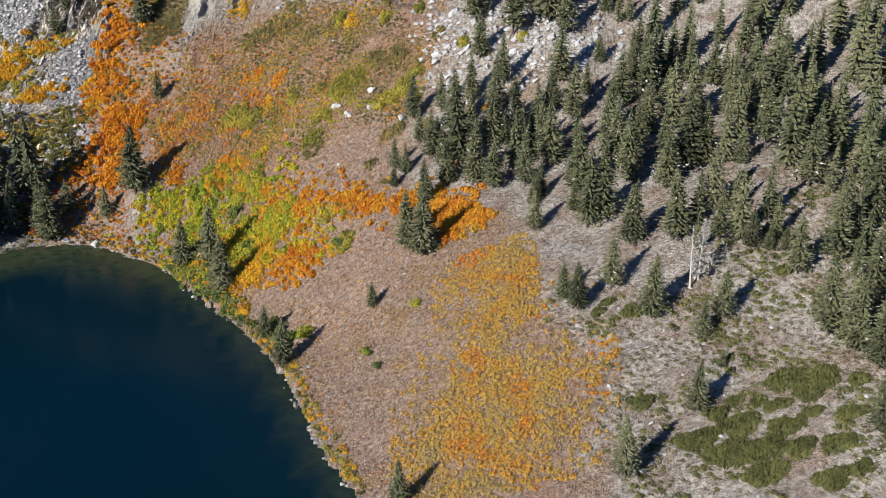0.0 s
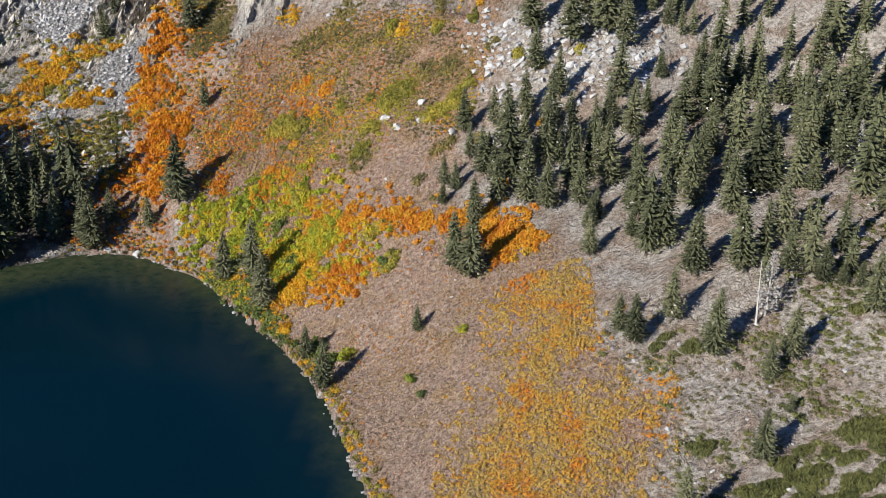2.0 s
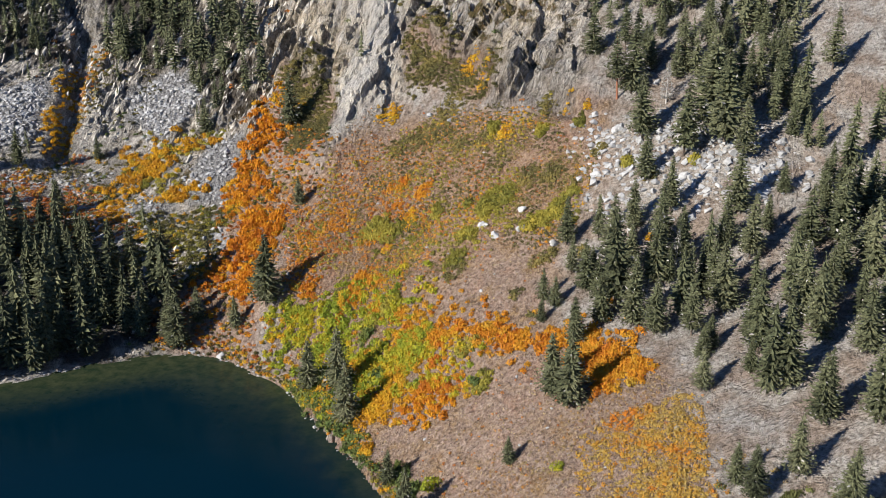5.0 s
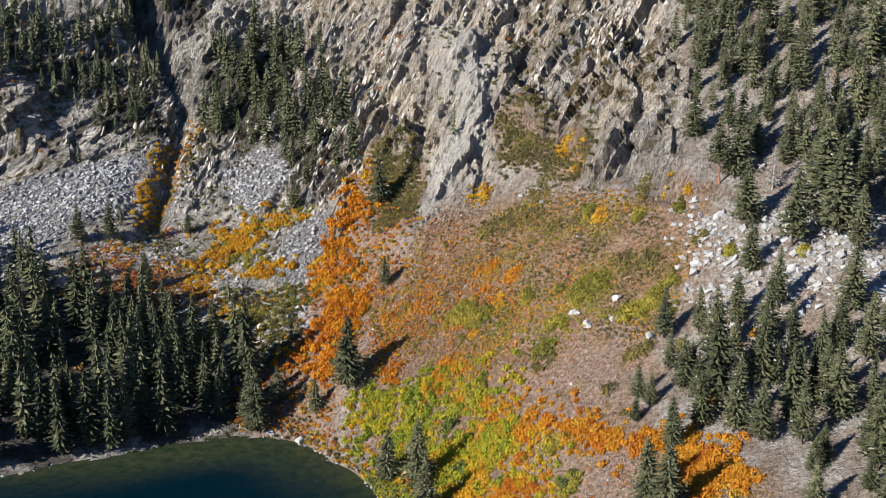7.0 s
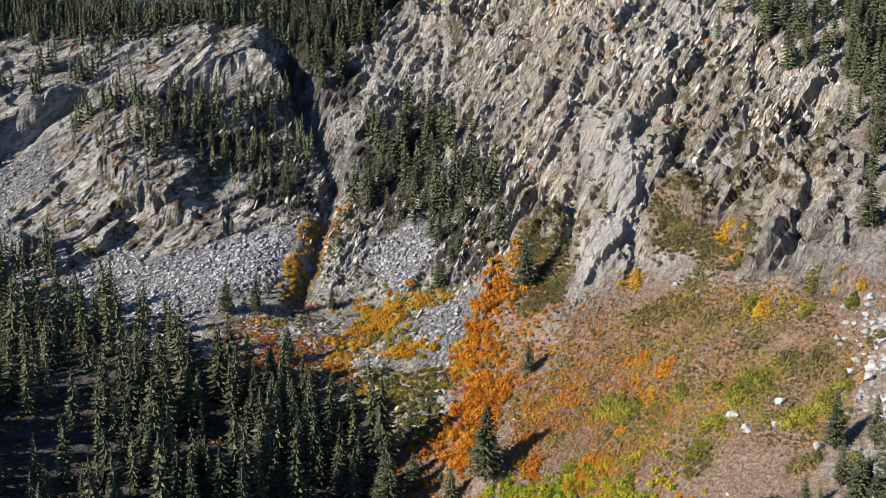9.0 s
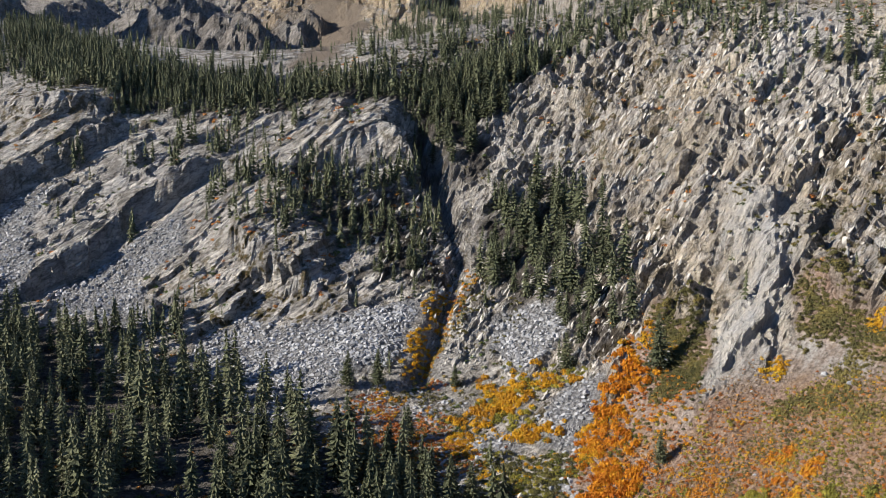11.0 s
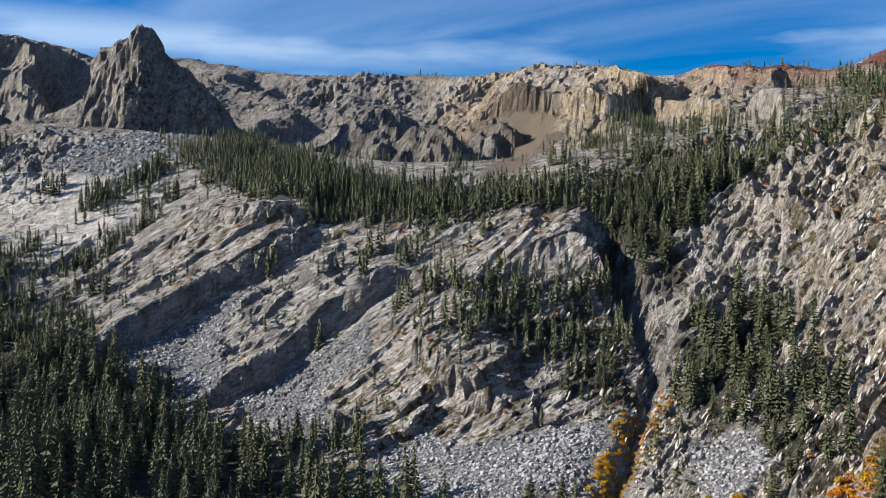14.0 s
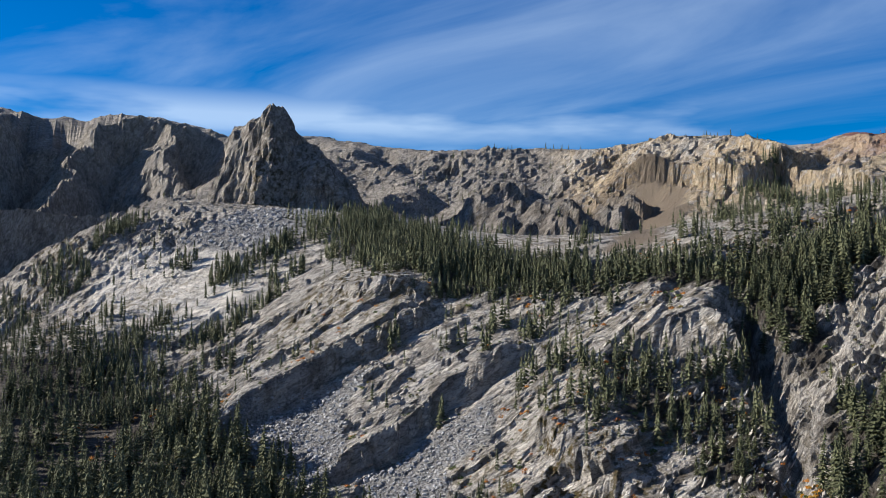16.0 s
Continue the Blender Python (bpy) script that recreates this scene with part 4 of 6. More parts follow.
def spline_weights():
    n = len(KNOTS)
    d = ((KNOTS[:, None, :2] - KNOTS[None, :, :2]) ** 2).sum(-1) / 1e4
    flat = np.c_[np.ones(n), KNOTS[:, :2] / 100]
    a = np.block([[bend(d) + 1e-3 * np.eye(n), flat], [flat.T, np.zeros((3, 3))]])
    return np.linalg.solve(a, np.r_[KNOTS[:, 2], np.zeros(3)])


WEIGHTS = spline_weights()


def lie(x, y):
    """The large forms: a thin plate bent over the landform heights."""
    z = WEIGHTS[-3] + WEIGHTS[-2] * x / 100 + WEIGHTS[-1] * y / 100
    for (kx, ky, _), w in zip(KNOTS, WEIGHTS):
        z = z + w * bend(((x - kx) ** 2 + (y - ky) ** 2) / 1e4)
    return z


CREST_BACK = 9999.0
CRAG = (-1030.0, 755.0, 417.0)


def crag(x, y):
    """The crag: a steep blade whose faces fall away at their own slopes. (bearing of the fall in degrees left of +y, offset, slope)"""
    wx = x + 9 * fractal(x, y, 40, 71, 3) * 2
    wy = y + 9 * fractal(x, y, 40, 75, 3) * 2
    drop = np.zeros(x.shape)
    for bearing, offset, slope in ((147, 46, 4.4), (147, -6, 0.55), (200, 12, 2.0), (225, 10, 1.9), (262, 2, 1.75), (285, -4, 1.3), (327, -2, 1.05), (20, 2, 1.05), (60, 6, 1.1), (100, 18, 1.4)):
        a = radians(bearing)
        along = (wx - CRAG[0]) * -math.sin(a) + (wy - CRAG[1]) * math.cos(a)
        drop = np.maximum(drop, (along - offset) * slope)
    ridge = 13 * np.abs(fractal(x, y, 30, 81, 4))
    return CRAG[2] - np.maximum(drop, 2) - ridge


def land(x, y):
    """Height of the ground and its masks."""
    x, y = np.asarray(x, float), np.asarray(y, float)
    z = lie(x, y)
    steep = np.hypot((lie(x + 4, y) - z) / 4, (lie(x, y + 4) - z) / 4)
    far = np.hypot(x + 15, y - 60)
    bearing = np.degrees(np.arctan2(-(x + 15), y - 60))
    # behind the camera, out of view, the valley is closed by plain hills
    away = smooth(40, 75, -bearing) + smooth(95, 130, bearing)
    away = np.clip(np.where(far < 60, 0, away), 0, 1)
    z = z * (1 - away) + away * (np.clip(far - 330, -12, 2000) * 0.16)
    z = np.where(far > 2300, z - (far - 2300) * 0.12, z)
    wobble = fractal(x, y, 14, 5, 3)
    mask = {}
    brush = smooth(-5, 5, np.maximum(inside(x, y, BRUSH_LAND), inside(x, y, OLIVE_SLAB_B)) + 9 * wobble)
    mask["meadow"] = smooth(-4, 4, np.maximum.reduce([inside(x, y, MEADOW), inside(x, y, WEST_FLANK), inside(x, y, OLIVE_LEDGE), inside(x, y, OLIVE_SLAB), inside(x, y, OLIVE_SLAB_B)]) + 9 * wobble)
    talus = np.full(x.shape, -30.0)
    for outline in TALUS:
        talus = np.maximum(talus, inside(x, y, outline))
    mask["ochre"] = smooth(-14, 14, inside(x, y, MEADOW_UPPER, 40) + 20 * wobble)
    mask["talus"] = smooth(-2, 2, talus + 6 * wobble)
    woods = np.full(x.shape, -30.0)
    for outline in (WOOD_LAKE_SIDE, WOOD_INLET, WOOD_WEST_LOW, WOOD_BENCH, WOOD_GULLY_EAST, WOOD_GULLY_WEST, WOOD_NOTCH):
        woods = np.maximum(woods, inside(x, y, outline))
    # litter under the woods, darkened to carry the trees' shade
    mask["shaded_duff"] = 0.8 * smooth(-3, 8, woods + 26 * fractal(x, y, 9, 9, 3))
    rock = (1 - brush) * (1 - 0.75 * mask["talus"])
    mask["rock"] = 1 - brush
    mask["rough"] = np.clip(mask["rock"] + 0.3, 0, 1)
    mask["shaded_duff"] = mask["shaded_duff"] * (1 - mask["talus"])
    # gully
    d = np.full(x.shape, 999.0)
    for a, b in zip(GULLY, GULLY[1:]):
        d = np.minimum(d, segment_distance(x, y, a, b)[0])
    z = z - 11 * np.exp(-((d + 3 * wobble) / 4.5) ** 2) * smooth(470, 510, y) - 42 * np.exp(-((d + 5 * wobble) / 11.0) ** 2) * smooth(575, 610, y)
    gully = np.exp(-(d / 14) ** 2)
    # a granite tongue comes down to the brush
    d = np.full(x.shape, 999.0)
    for a, b in zip(TONGUE, TONGUE[1:]):
        d = np.minimum(d, segment_distance(x, y, a, b)[0])
    tongue = np.exp(-((d + 8 * wobble) / 13.0) ** 2)
    z = z + 9 * tongue
    # scarps: steep steps in the rock, high on the left of their line
    for line, height, back in SCARPS:
        pts = np.array(line, float)
        lo, hi = pts.min(0) - 4 * back, pts.max(0) + 4 * back
        pick = (x > lo[0]) & (x < hi[0]) & (y > lo[1]) & (y < hi[1])
        if not pick.any():
            continue
        u, v = x[pick] + 9 * fractal(x[pick], y[pick], 45, 29, 3), y[pick] + 9 * fractal(x[pick], y[pick], 45, 31, 3)
        best, side = np.full(u.shape, 9e9), np.zeros(u.shape)
        for a, b in zip(pts, pts[1:]):
            dist, cross, t = segment_distance(u, v, a, b)
            side = np.where(dist < best, np.sign(cross), side)
            best = np.minimum(best, dist)
        ends = np.minimum(np.hypot(u - pts[0, 0], v - pts[0, 1]), np.hypot(u - pts[-1, 0], v - pts[-1, 1]))
        span = np.hypot(*(pts[-1] - pts[0]))
        signed = best * side
        # the step fades out at both ends
        mid = np.hypot(u - pts[:, 0].mean(), v - pts[:, 1].mean()) / (0.5 * span + 0.35 * back)
        z[pick] += height * smooth(-1.2, 1.8, signed) * np.exp(-np.maximum(signed, 0) / back) * smooth(1.25, 0.7, mid)
    # how much the rock is broken: rough on the cliffs and quiet on benches
    rough = rock * (0.55 + 0.9 * np.clip(fractal(x, y, 120, 51, 2) + 0.5, 0, 1))
    rough = rough * (1 - 0.85 * smooth(-12, 12, inside(x, y, SCREE, 60) + 25 * wobble))
    rough = rough * (1 - 0.25 * smooth(-8, 8, inside(x, y, WHITE_SLAB) + 12 * wobble))
    rough = rough * (1 - 0.45 * tongue) * (1 - 0.75 * gully) * (0.25 + 0.75 * smooth(42, 78, z))
    rough = rough * (0.2 + 0.8 * smooth(0.22, 0.62, steep)) * (1 - 0.5 * mask["shaded_duff"])
    # ribs and runnels down the cliffs
    z = z + rough * (6 * np.abs(fractal(x + 0.4 * z, y, 46, 83, 3)) - 1.5) * smooth(0.5, 0.9, steep)
    # buttresses and ravines of the far crest
    spur = np.abs(fractal(x, y, 150, 53, 3))
    z = z - rock * smooth(1000, 1350, far) * smooth(0.12, 0.4, steep) * (70 * spur - 14) * smooth(CREST_BACK + 60, CREST_BACK - 40, far)
    z = z + (1 - rock) * (0.9 * fractal(x, y, 9, 61, 3) + 2.2 * fractal(x, y, 38, 65, 2))
    z = z + mask["talus"] * 1.1 * facets(x, y, 2.6, 141)
    peak = crag(x, y)
    on_crag = peak > z
    z = np.maximum(z, peak)
    for key in ("talus", "shaded_duff"):
        mask[key] = np.where(on_crag, 0, mask[key])
    # the crest ends at its skyline; a massif west of it shades its face
    limit = np.interp(np.degrees(np.arctan2(-(x + 24), y - 107)), [b for b, _ in SKYLINE], [e for _, e in SKYLINE])
    limit = 172 + np.hypot(x + 24, y - 107) * np.tan(np.radians(limit)) + 7 * fractal(x, y, 45, 97, 4)
    z = np.where((far > 1250) & (away < 0.5) & ~on_crag, np.minimum(z + 14 * smooth(1250, 1400, far), limit), z)
    # the western ridge: spurs come down from its crest between deep cirques
    ridge = (bearing > 57.5) & (bearing < 84) & (far > 1750) & ~on_crag
    wall = 330 + (limit - 330) * smooth(-20, 110, far - 2400 + 90 * fractal(x, y, 150, 103, 3))
    u, v = x + 60 * fractal(x, y, 90, 107, 4), y + 60 * fractal(x, y, 90, 109, 4)
    for top, foot, low in SPURS:
        ends = [(-15 - math.sin(radians(b)) * r, 60 + math.cos(radians(b)) * r) for b, r in (top, foot)]
        away_from, side, t = segment_distance(u, v, *ends)
        wall = np.maximum(wall, limit + (low - limit) * t ** 1.2 - np.where(side > 0, 2.6, 1.15) * away_from)
    wall = wall - 26 * np.abs(fractal(x, y, 110, 119, 4))
    z = np.where(ridge, np.minimum(np.maximum(wall, np.minimum(z, 345)), limit), z)
    mask["dark_rock_and_shade"] = np.clip(on_crag * 0.55 + ridge * 0.3, 0, 1)
    # dark rock below the crest, shade added to its colour; knolls before it
    mask["dark_rock_and_shade"] = np.maximum(mask["dark_rock_and_shade"], 0.55 * smooth(1000, 1200, far) * smooth(36, 41, bearing + 9 * fractal(x, y, 120, 121, 3)))
    for kx, ky, top, half in KNOLLS:
        d = np.hypot(x - kx + 30 * wobble, y - ky + 30 * fractal(x, y, 30, 113, 3))
        mask["dark_rock_and_shade"] = np.maximum(mask["dark_rock_and_shade"], 0.75 * smooth(1.5 * half, half, d))
        z = np.maximum(z, top - 0.85 * np.maximum(d - 0.25 * half, 0) - 26 * np.abs(fractal(x, y, 70, 117, 4)) - 2)
    # shore: the bed dips under the water, the bank rises from it
    shore = inside(x, y, SHORELINE, 60) + 1.6 * fractal(x, y, 6, 91, 2)
    z = np.where(shore > 0, np.minimum(z, -0.12 - 0.22 * shore), np.maximum(z, np.minimum(0.1 - 0.22 * shore, 3)))
    mask["west"] = smooth(-3, 3, bearing + 4 * wobble - 28.5) * smooth(1100, 900, far)
    # iron stain on the near cliffs and the crest, red slopes at the right of the crest
    pale = smooth(-8, 8, inside(x, y, WHITE_SLAB) + 12 * wobble)
    mask["rough"] = mask["rough"] * (1 - 0.5 * pale)
    mask["clean"] = np.clip(np.maximum(0.3 * pale, 0.9 * tongue), 0, 1)
    mask["warm"] = np.clip(0.10 + 0.75 * smooth(29, 15, bearing) * smooth(350, 420, far) + smooth(1000, 1300, far) * smooth(42, 38, bearing) * smooth(1900, 1700, far), 0, 1) * np.clip(0.9 + 2 * fractal(x, y, 60, 55, 3), 0, 1) * (1 + 0.8 * smooth(1000, 1300, far))
    mask["red"] = smooth(1240, 1340, far) * smooth(25, 18, bearing + 12 * fractal(x, y, 120, 57, 3)) * 0.9
    mask["scree"] = smooth(-12, 12, inside(x, y, SCREE, 60) + 25 * wobble)
    mask["snow"] = smooth(-3, 6, inside(x, y, SNOW, 60) + 12 * wobble)
    mask["growth"] = (1 - tongue) * np.clip(0.45 + 1.6 * fractal(x, y, 70, 59, 3), 0, 1) * (1 - 0.8 * smooth(1100, 1400, far))
    return z, mask, np.where(on_crag, 1.25, rough * smooth(0.3, 6, z)) * (1 - mask["snow"])


def broken(x, y, z):
    """How far the rock stands out or in. West of the gully its joints dip like leaning slabs, east of it they stand as leaning ribs, upright on the crest."""
    far = np.hypot(x + 15, y - 60)
    bearing = np.degrees(np.arctan2(-(x + 15), y - 60))
    wobble = fractal(x, y, 14, 5, 3)
    west = (bearing + 4 * wobble > 28.5) & (far < 1000)
    crest = far >= 1000
    big = 1 + 1.1 * smooth(900, 1300, far)
    across, over = x * 0.74 + y * 0.67, x * 0.76 + y * 0.64
    depth = (y * 0.72 - x * 0.69) / big
    along = np.where(west, (across * 0.87 + z * 0.5) * 0.32, np.where(crest, z * 0.5 / big, (over * 0.44 + z * 0.90) * 0.36))
    side = np.where(west, z * 0.87 - across * 0.5, np.where(crest, over / big, over * 0.90 - z * 0.44))
    along, side = along + 3 * wobble, side + 4 * fractal(x + 0.5 * z, y, 17, 41, 3)
    # long faces lean to the left, with short steps on their right
    tilt = (np.where(west, 0.5, 0.0), np.where(west, -0.4, 0.6), 0.0)
    relief = np.zeros(x.shape)
    # broad slabs in the west, fine plates in the east
    for size, amp, seed in ((46, np.where(west, 8.0, 4.6), 101), (21, 4.4, 111), (10, np.where(west, 2.2, 5.1), 121), (4.8, np.where(west, 1.3, 3.5), 131)):
        h, gap = cells(along / size, side / size, depth / size, seed, tilt)
        relief += amp * h
        if size < 30:
            relief -= amp * 0.3 * smooth(0.14, 0.0, gap)
    return relief * np.where(west, 0.46 + 0.12 * smooth(620, 760, far), np.where(crest, 0.55, 0.66))


def height_at(x, y):
    """Heights of the ground as it is built, at many places."""
    x, y = np.atleast_1d(x), np.atleast_1d(y)
    down = Vector((0, 0, -1))
    return np.array([LAND.ray_cast(Vector((a, b, 3000.0)), down)[1].z for a, b in zip(x.tolist(), y.tolist())])


def mesh_from(name, verts, faces, mat, smooth_faces=False):
    """A mesh from arrays; every face has the same number of corners."""
    verts, faces = np.asarray(verts, np.float32), np.asarray(faces, np.int32)
    me = bpy.data.meshes.new(name)
    n = faces.shape[1]
    me.vertices.add(len(verts))
    me.vertices.foreach_set("co", verts.ravel())
    me.loops.add(faces.size)
    me.loops.foreach_set("vertex_index", faces.ravel())
    me.polygons.add(len(faces))
    me.polygons.foreach_set("loop_start", np.arange(0, faces.size, n, dtype=np.int32))
    me.polygons.foreach_set("use_smooth", np.full(len(faces), smooth_faces))
    me.materials.append(mat)
    me.update(calc_edges=True)
    return me


def build_ground():
    fine = np.r_[np.arange(-30.0, 0.0, 0.19), np.arange(0.0, 79.0, 0.155)]
    az = np.r_[fine, np.arange(84.0, 330.0, 6.0)]
    rad = np.r_[2.0, 40.0, 80.0, np.r_[110:200:3.0, 200:330:1.5], np.arange(330, 660, 1.05), np.arange(660, 820, 1.8), np.arange(820, 1700, 4.2), np.arange(1700, 2500, 9.0), 2700, 3000, 3400]
    a, r = np.meshgrid(np.radians(az), rad)
    x, y = -15 - np.sin(a) * r, 60 + np.cos(a) * r
    z, mask, rough = land(x.ravel(), y.ravel())
    rows, cols = x.shape
    # the rock breaks outwards, at right angles to the slope
    place = np.stack([x, y, z.reshape(rows, cols)], -1)
    out = np.cross(np.roll(place, -1, 1) - np.roll(place, 1, 1), np.gradient(place, axis=0))
    out /= np.linalg.norm(out, axis=-1, keepdims=True) + 1e-9
    for axis in (0, 1):
        out = sum(np.roll(out, k, axis) for k in (-2, -1, 0, 1, 2))
    out /= np.linalg.norm(out, axis=-1, keepdims=True) + 1e-9
    out *= np.sign(out[..., 2:])
    rough = rough * (np.abs(x.ravel()) < 2600) * (z > 0.3)
    hard = rough > 0.01
    shift = np.zeros(z.shape)
    shift[hard] = rough[hard] * broken(x.ravel()[hard], y.ravel()[hard], z[hard])
    place = place.reshape(-1, 3) + out.reshape(-1, 3) * shift[:, None]
    i, j = np.meshgrid(np.arange(rows - 1), np.arange(cols), indexing="ij")
    k = (j + 1) % cols
    faces = np.stack([i * cols + j, (i + 1) * cols + j, (i + 1) * cols + k, i * cols + k], -1).reshape(-1, 4)
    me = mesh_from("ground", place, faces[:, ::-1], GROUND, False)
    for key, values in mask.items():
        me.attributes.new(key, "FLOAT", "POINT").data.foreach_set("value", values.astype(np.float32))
    ob = new("ground", me)
    return tagged(ob, "granite mountainside with brush slopes, cliffs and a far crest", "ground", kind="structure")


def build_water():
    gx, gy = np.meshgrid(np.arange(-460, 240, 8.0), np.arange(-300, 420, 8.0))
    rows, cols = gx.shape
    i, j = np.meshgrid(np.arange(rows - 1), np.arange(cols - 1), indexing="ij")
    faces = np.stack([i * cols + j, i * cols + j + 1, (i + 1) * cols + j + 1, (i + 1) * cols + j], -1).reshape(-1, 4)
    me = mesh_from("water", np.stack([gx.ravel(), gy.ravel(), 0 * gx.ravel()], -1), faces, WATER)
    d = inside(gx.ravel(), gy.ravel(), SHORELINE, 80)
    inlet = np.exp(-(((gx.ravel() + 190) / 75) ** 2 + ((gy.ravel() - 372) / 40) ** 2))
    me.attributes.new("shoal", "FLOAT", "POINT").data.foreach_set("value", np.clip(smooth(9, 0, d) * 0.6 + inlet * 1.1 * smooth(34, 8, d), 0, 1).astype(np.float32))
    return tagged(new("water", me), "dark teal lake with a greenish shoal by the bank", "lake", kind="structure")


LAND = build_ground()
bpy.context.view_layer.update()
build_water()


# ---- growing things: shapes ----
def conifer(seed, layers, points, tufts, bare=0.10, spread=0.17, ragged=0.25, tuft=0.06):
    """A pine of height 1: arrays of the trunk's and the crown's corners and triangles. Skirts of boughs with loose tufts of needles."""
    rng = np.random.default_rng(seed)
    sides, tv, tf = 6, [], []
    rings = ((0.0, 0.020), (0.03, 0.014), (0.35, 0.010), (0.7, 0.006), (0.98, 0.0015))
    for h, r in rings:
        for k in range(sides):
            a = 2 * math.pi * k / sides
            tv.append((r * math.cos(a), r * math.sin(a), h))
    for q in range(len(rings) - 1):
        for k in range(sides):
            a, b = q * sides + k, q * sides + (k + 1) % sides
            tf += [(a, b, b + sides), (a, b + sides, a + sides)]

    def reach(u):
        return spread * ((1 - u) ** 0.85 * min(1.0, 0.62 + 2.0 * u) + 0.025)

    cv, cf = [], []
    for q in range(layers):
        # one skirt of boughs: a jagged ring whose tips hang out from the trunk
        u = (q / layers) ** 0.92
        h = bare + (0.97 - bare) * u
        rise = (0.97 - bare) / layers * rng.uniform(0.9, 1.5)
        first, sway = rng.uniform(0, 6.283), rng.normal(size=2) * 0.008
        centre = len(cv)
        cv.append((sway[0], sway[1], min(h + rise, 1.0)))
        n = max(4, int(round(points * (0.45 + 0.55 * (1 - u)))))
        for k in range(2 * n):
            a = first + math.pi * (k + rng.uniform(-0.3, 0.3)) / n
            r = reach(u) * (rng.uniform(1.08 - ragged, 1.12) if k % 2 == 0 else rng.uniform(0.28, 0.58))
            drop = rng.uniform(-0.20, 0.22) * r - 0.35 * u * r if k % 2 == 0 else -rng.uniform(0.05, 0.35) * rise
            cv.append((r * math.cos(a) + sway[0], r * math.sin(a) + sway[1], max(h - drop, 0.01)))
        cf += [(centre, centre + 1 + k, centre + 1 + (k + 1) % (2 * n)) for k in range(2 * n)]
    if len(cf) % 2:
        cf.append(cf[-1])
    solid = len(cf)
    for w in range(tufts):
        u = rng.random() ** 1.45
        turn = rng.uniform(0, 6.283)
        ahead = np.array((math.cos(turn), math.sin(turn), 0))
        p = ahead * reach(u) * rng.uniform(0.55, 1.12) + np.array((0, 0, bare + (0.98 - bare) * u + rng.uniform(-0.01, 0.03)))
        d = ahead * 0.8 + rng.normal(size=3) * 0.5 + np.array((0, 0, 0.15))
        d /= np.linalg.norm(d)
        e = np.cross(d, rng.normal(size=3))
        e /= np.linalg.norm(e) + 1e-9
        ln = tuft * rng.uniform(0.6, 1.3) * (0.5 + 0.5 * (1 - u))
        i = len(cv)
        cv += [p - d * ln * 0.45, p + e * ln * 0.25, p + d * ln * 0.6, p - e * ln * 0.25]
        cf += [(i, i + 1, i + 2), (i, i + 2, i + 3)]
    return np.array(tv), np.array(tf), np.array(cv), np.array(cf), solid


def thicket(seed, leaves, flat=0.75, size=0.30):
    """A bush of radius 1: leaf sprays standing all over an uneven dome."""
    rng = np.random.default_rng(seed)
    lobes = [(rng.uniform(-0.5, 0.5), rng.uniform(-0.5, 0.5), rng.uniform(0.45, 0.7)) for _ in range(4)] + [(0, 0, 0.75)]
    v, f = [], []
    for k in range(leaves):
        lx, ly, lr = lobes[k % len(lobes)]
        a, e = rng.uniform(0, 6.28), math.asin(rng.uniform(-0.05, 1))
        n = np.array((math.cos(a) * math.cos(e), math.sin(a) * math.cos(e), math.sin(e)))
        p = np.array((lx, ly, 0.1)) + n * lr * rng.uniform(0.75, 1.1) * np.array((1, 1, flat + 0.25))
        t = np.cross(n, rng.normal(size=3))
        t /= np.linalg.norm(t)
        b = np.cross(n, t) + n * rng.uniform(-0.4, 0.9)
        s = size * rng.uniform(0.6, 1.3)
        i = len(v)
        v += [p - t * s * 0.6 - b * s * 0.35, p + t * s * 0.6 - b * s * 0.35, p + b * s * 0.9 + n * s * 0.25]
        f.append((i, i + 1, i + 2))
    return np.array(v), np.array(f)


def block(seed, levels=1):
    """An angular boulder of radius 1: a ball cut by random planes."""
    rng = np.random.default_rng(seed)
    bm = bmesh.new()
    bmesh.ops.create_icosphere(bm, subdivisions=levels, radius=1)
    cuts = [(Vector(rng.normal(size=3)).normalized(), rng.uniform(0.35, 0.72)) for _ in range(11)]
    for v in bm.verts:
        for n, d in cuts:
            over = v.co.dot(n) - d
            if over > 0:
                v.co -= n * over
        v.co += Vector(rng.normal(size=3)) * 0.03
    bmesh.ops.triangulate(bm, faces=bm.faces)
    v = np.array([p.co[:] for p in bm.verts])
    bm.verts.index_update()
    f = np.array([[p.index for p in q.verts] for q in bm.faces])
    bm.free()
    return v, f


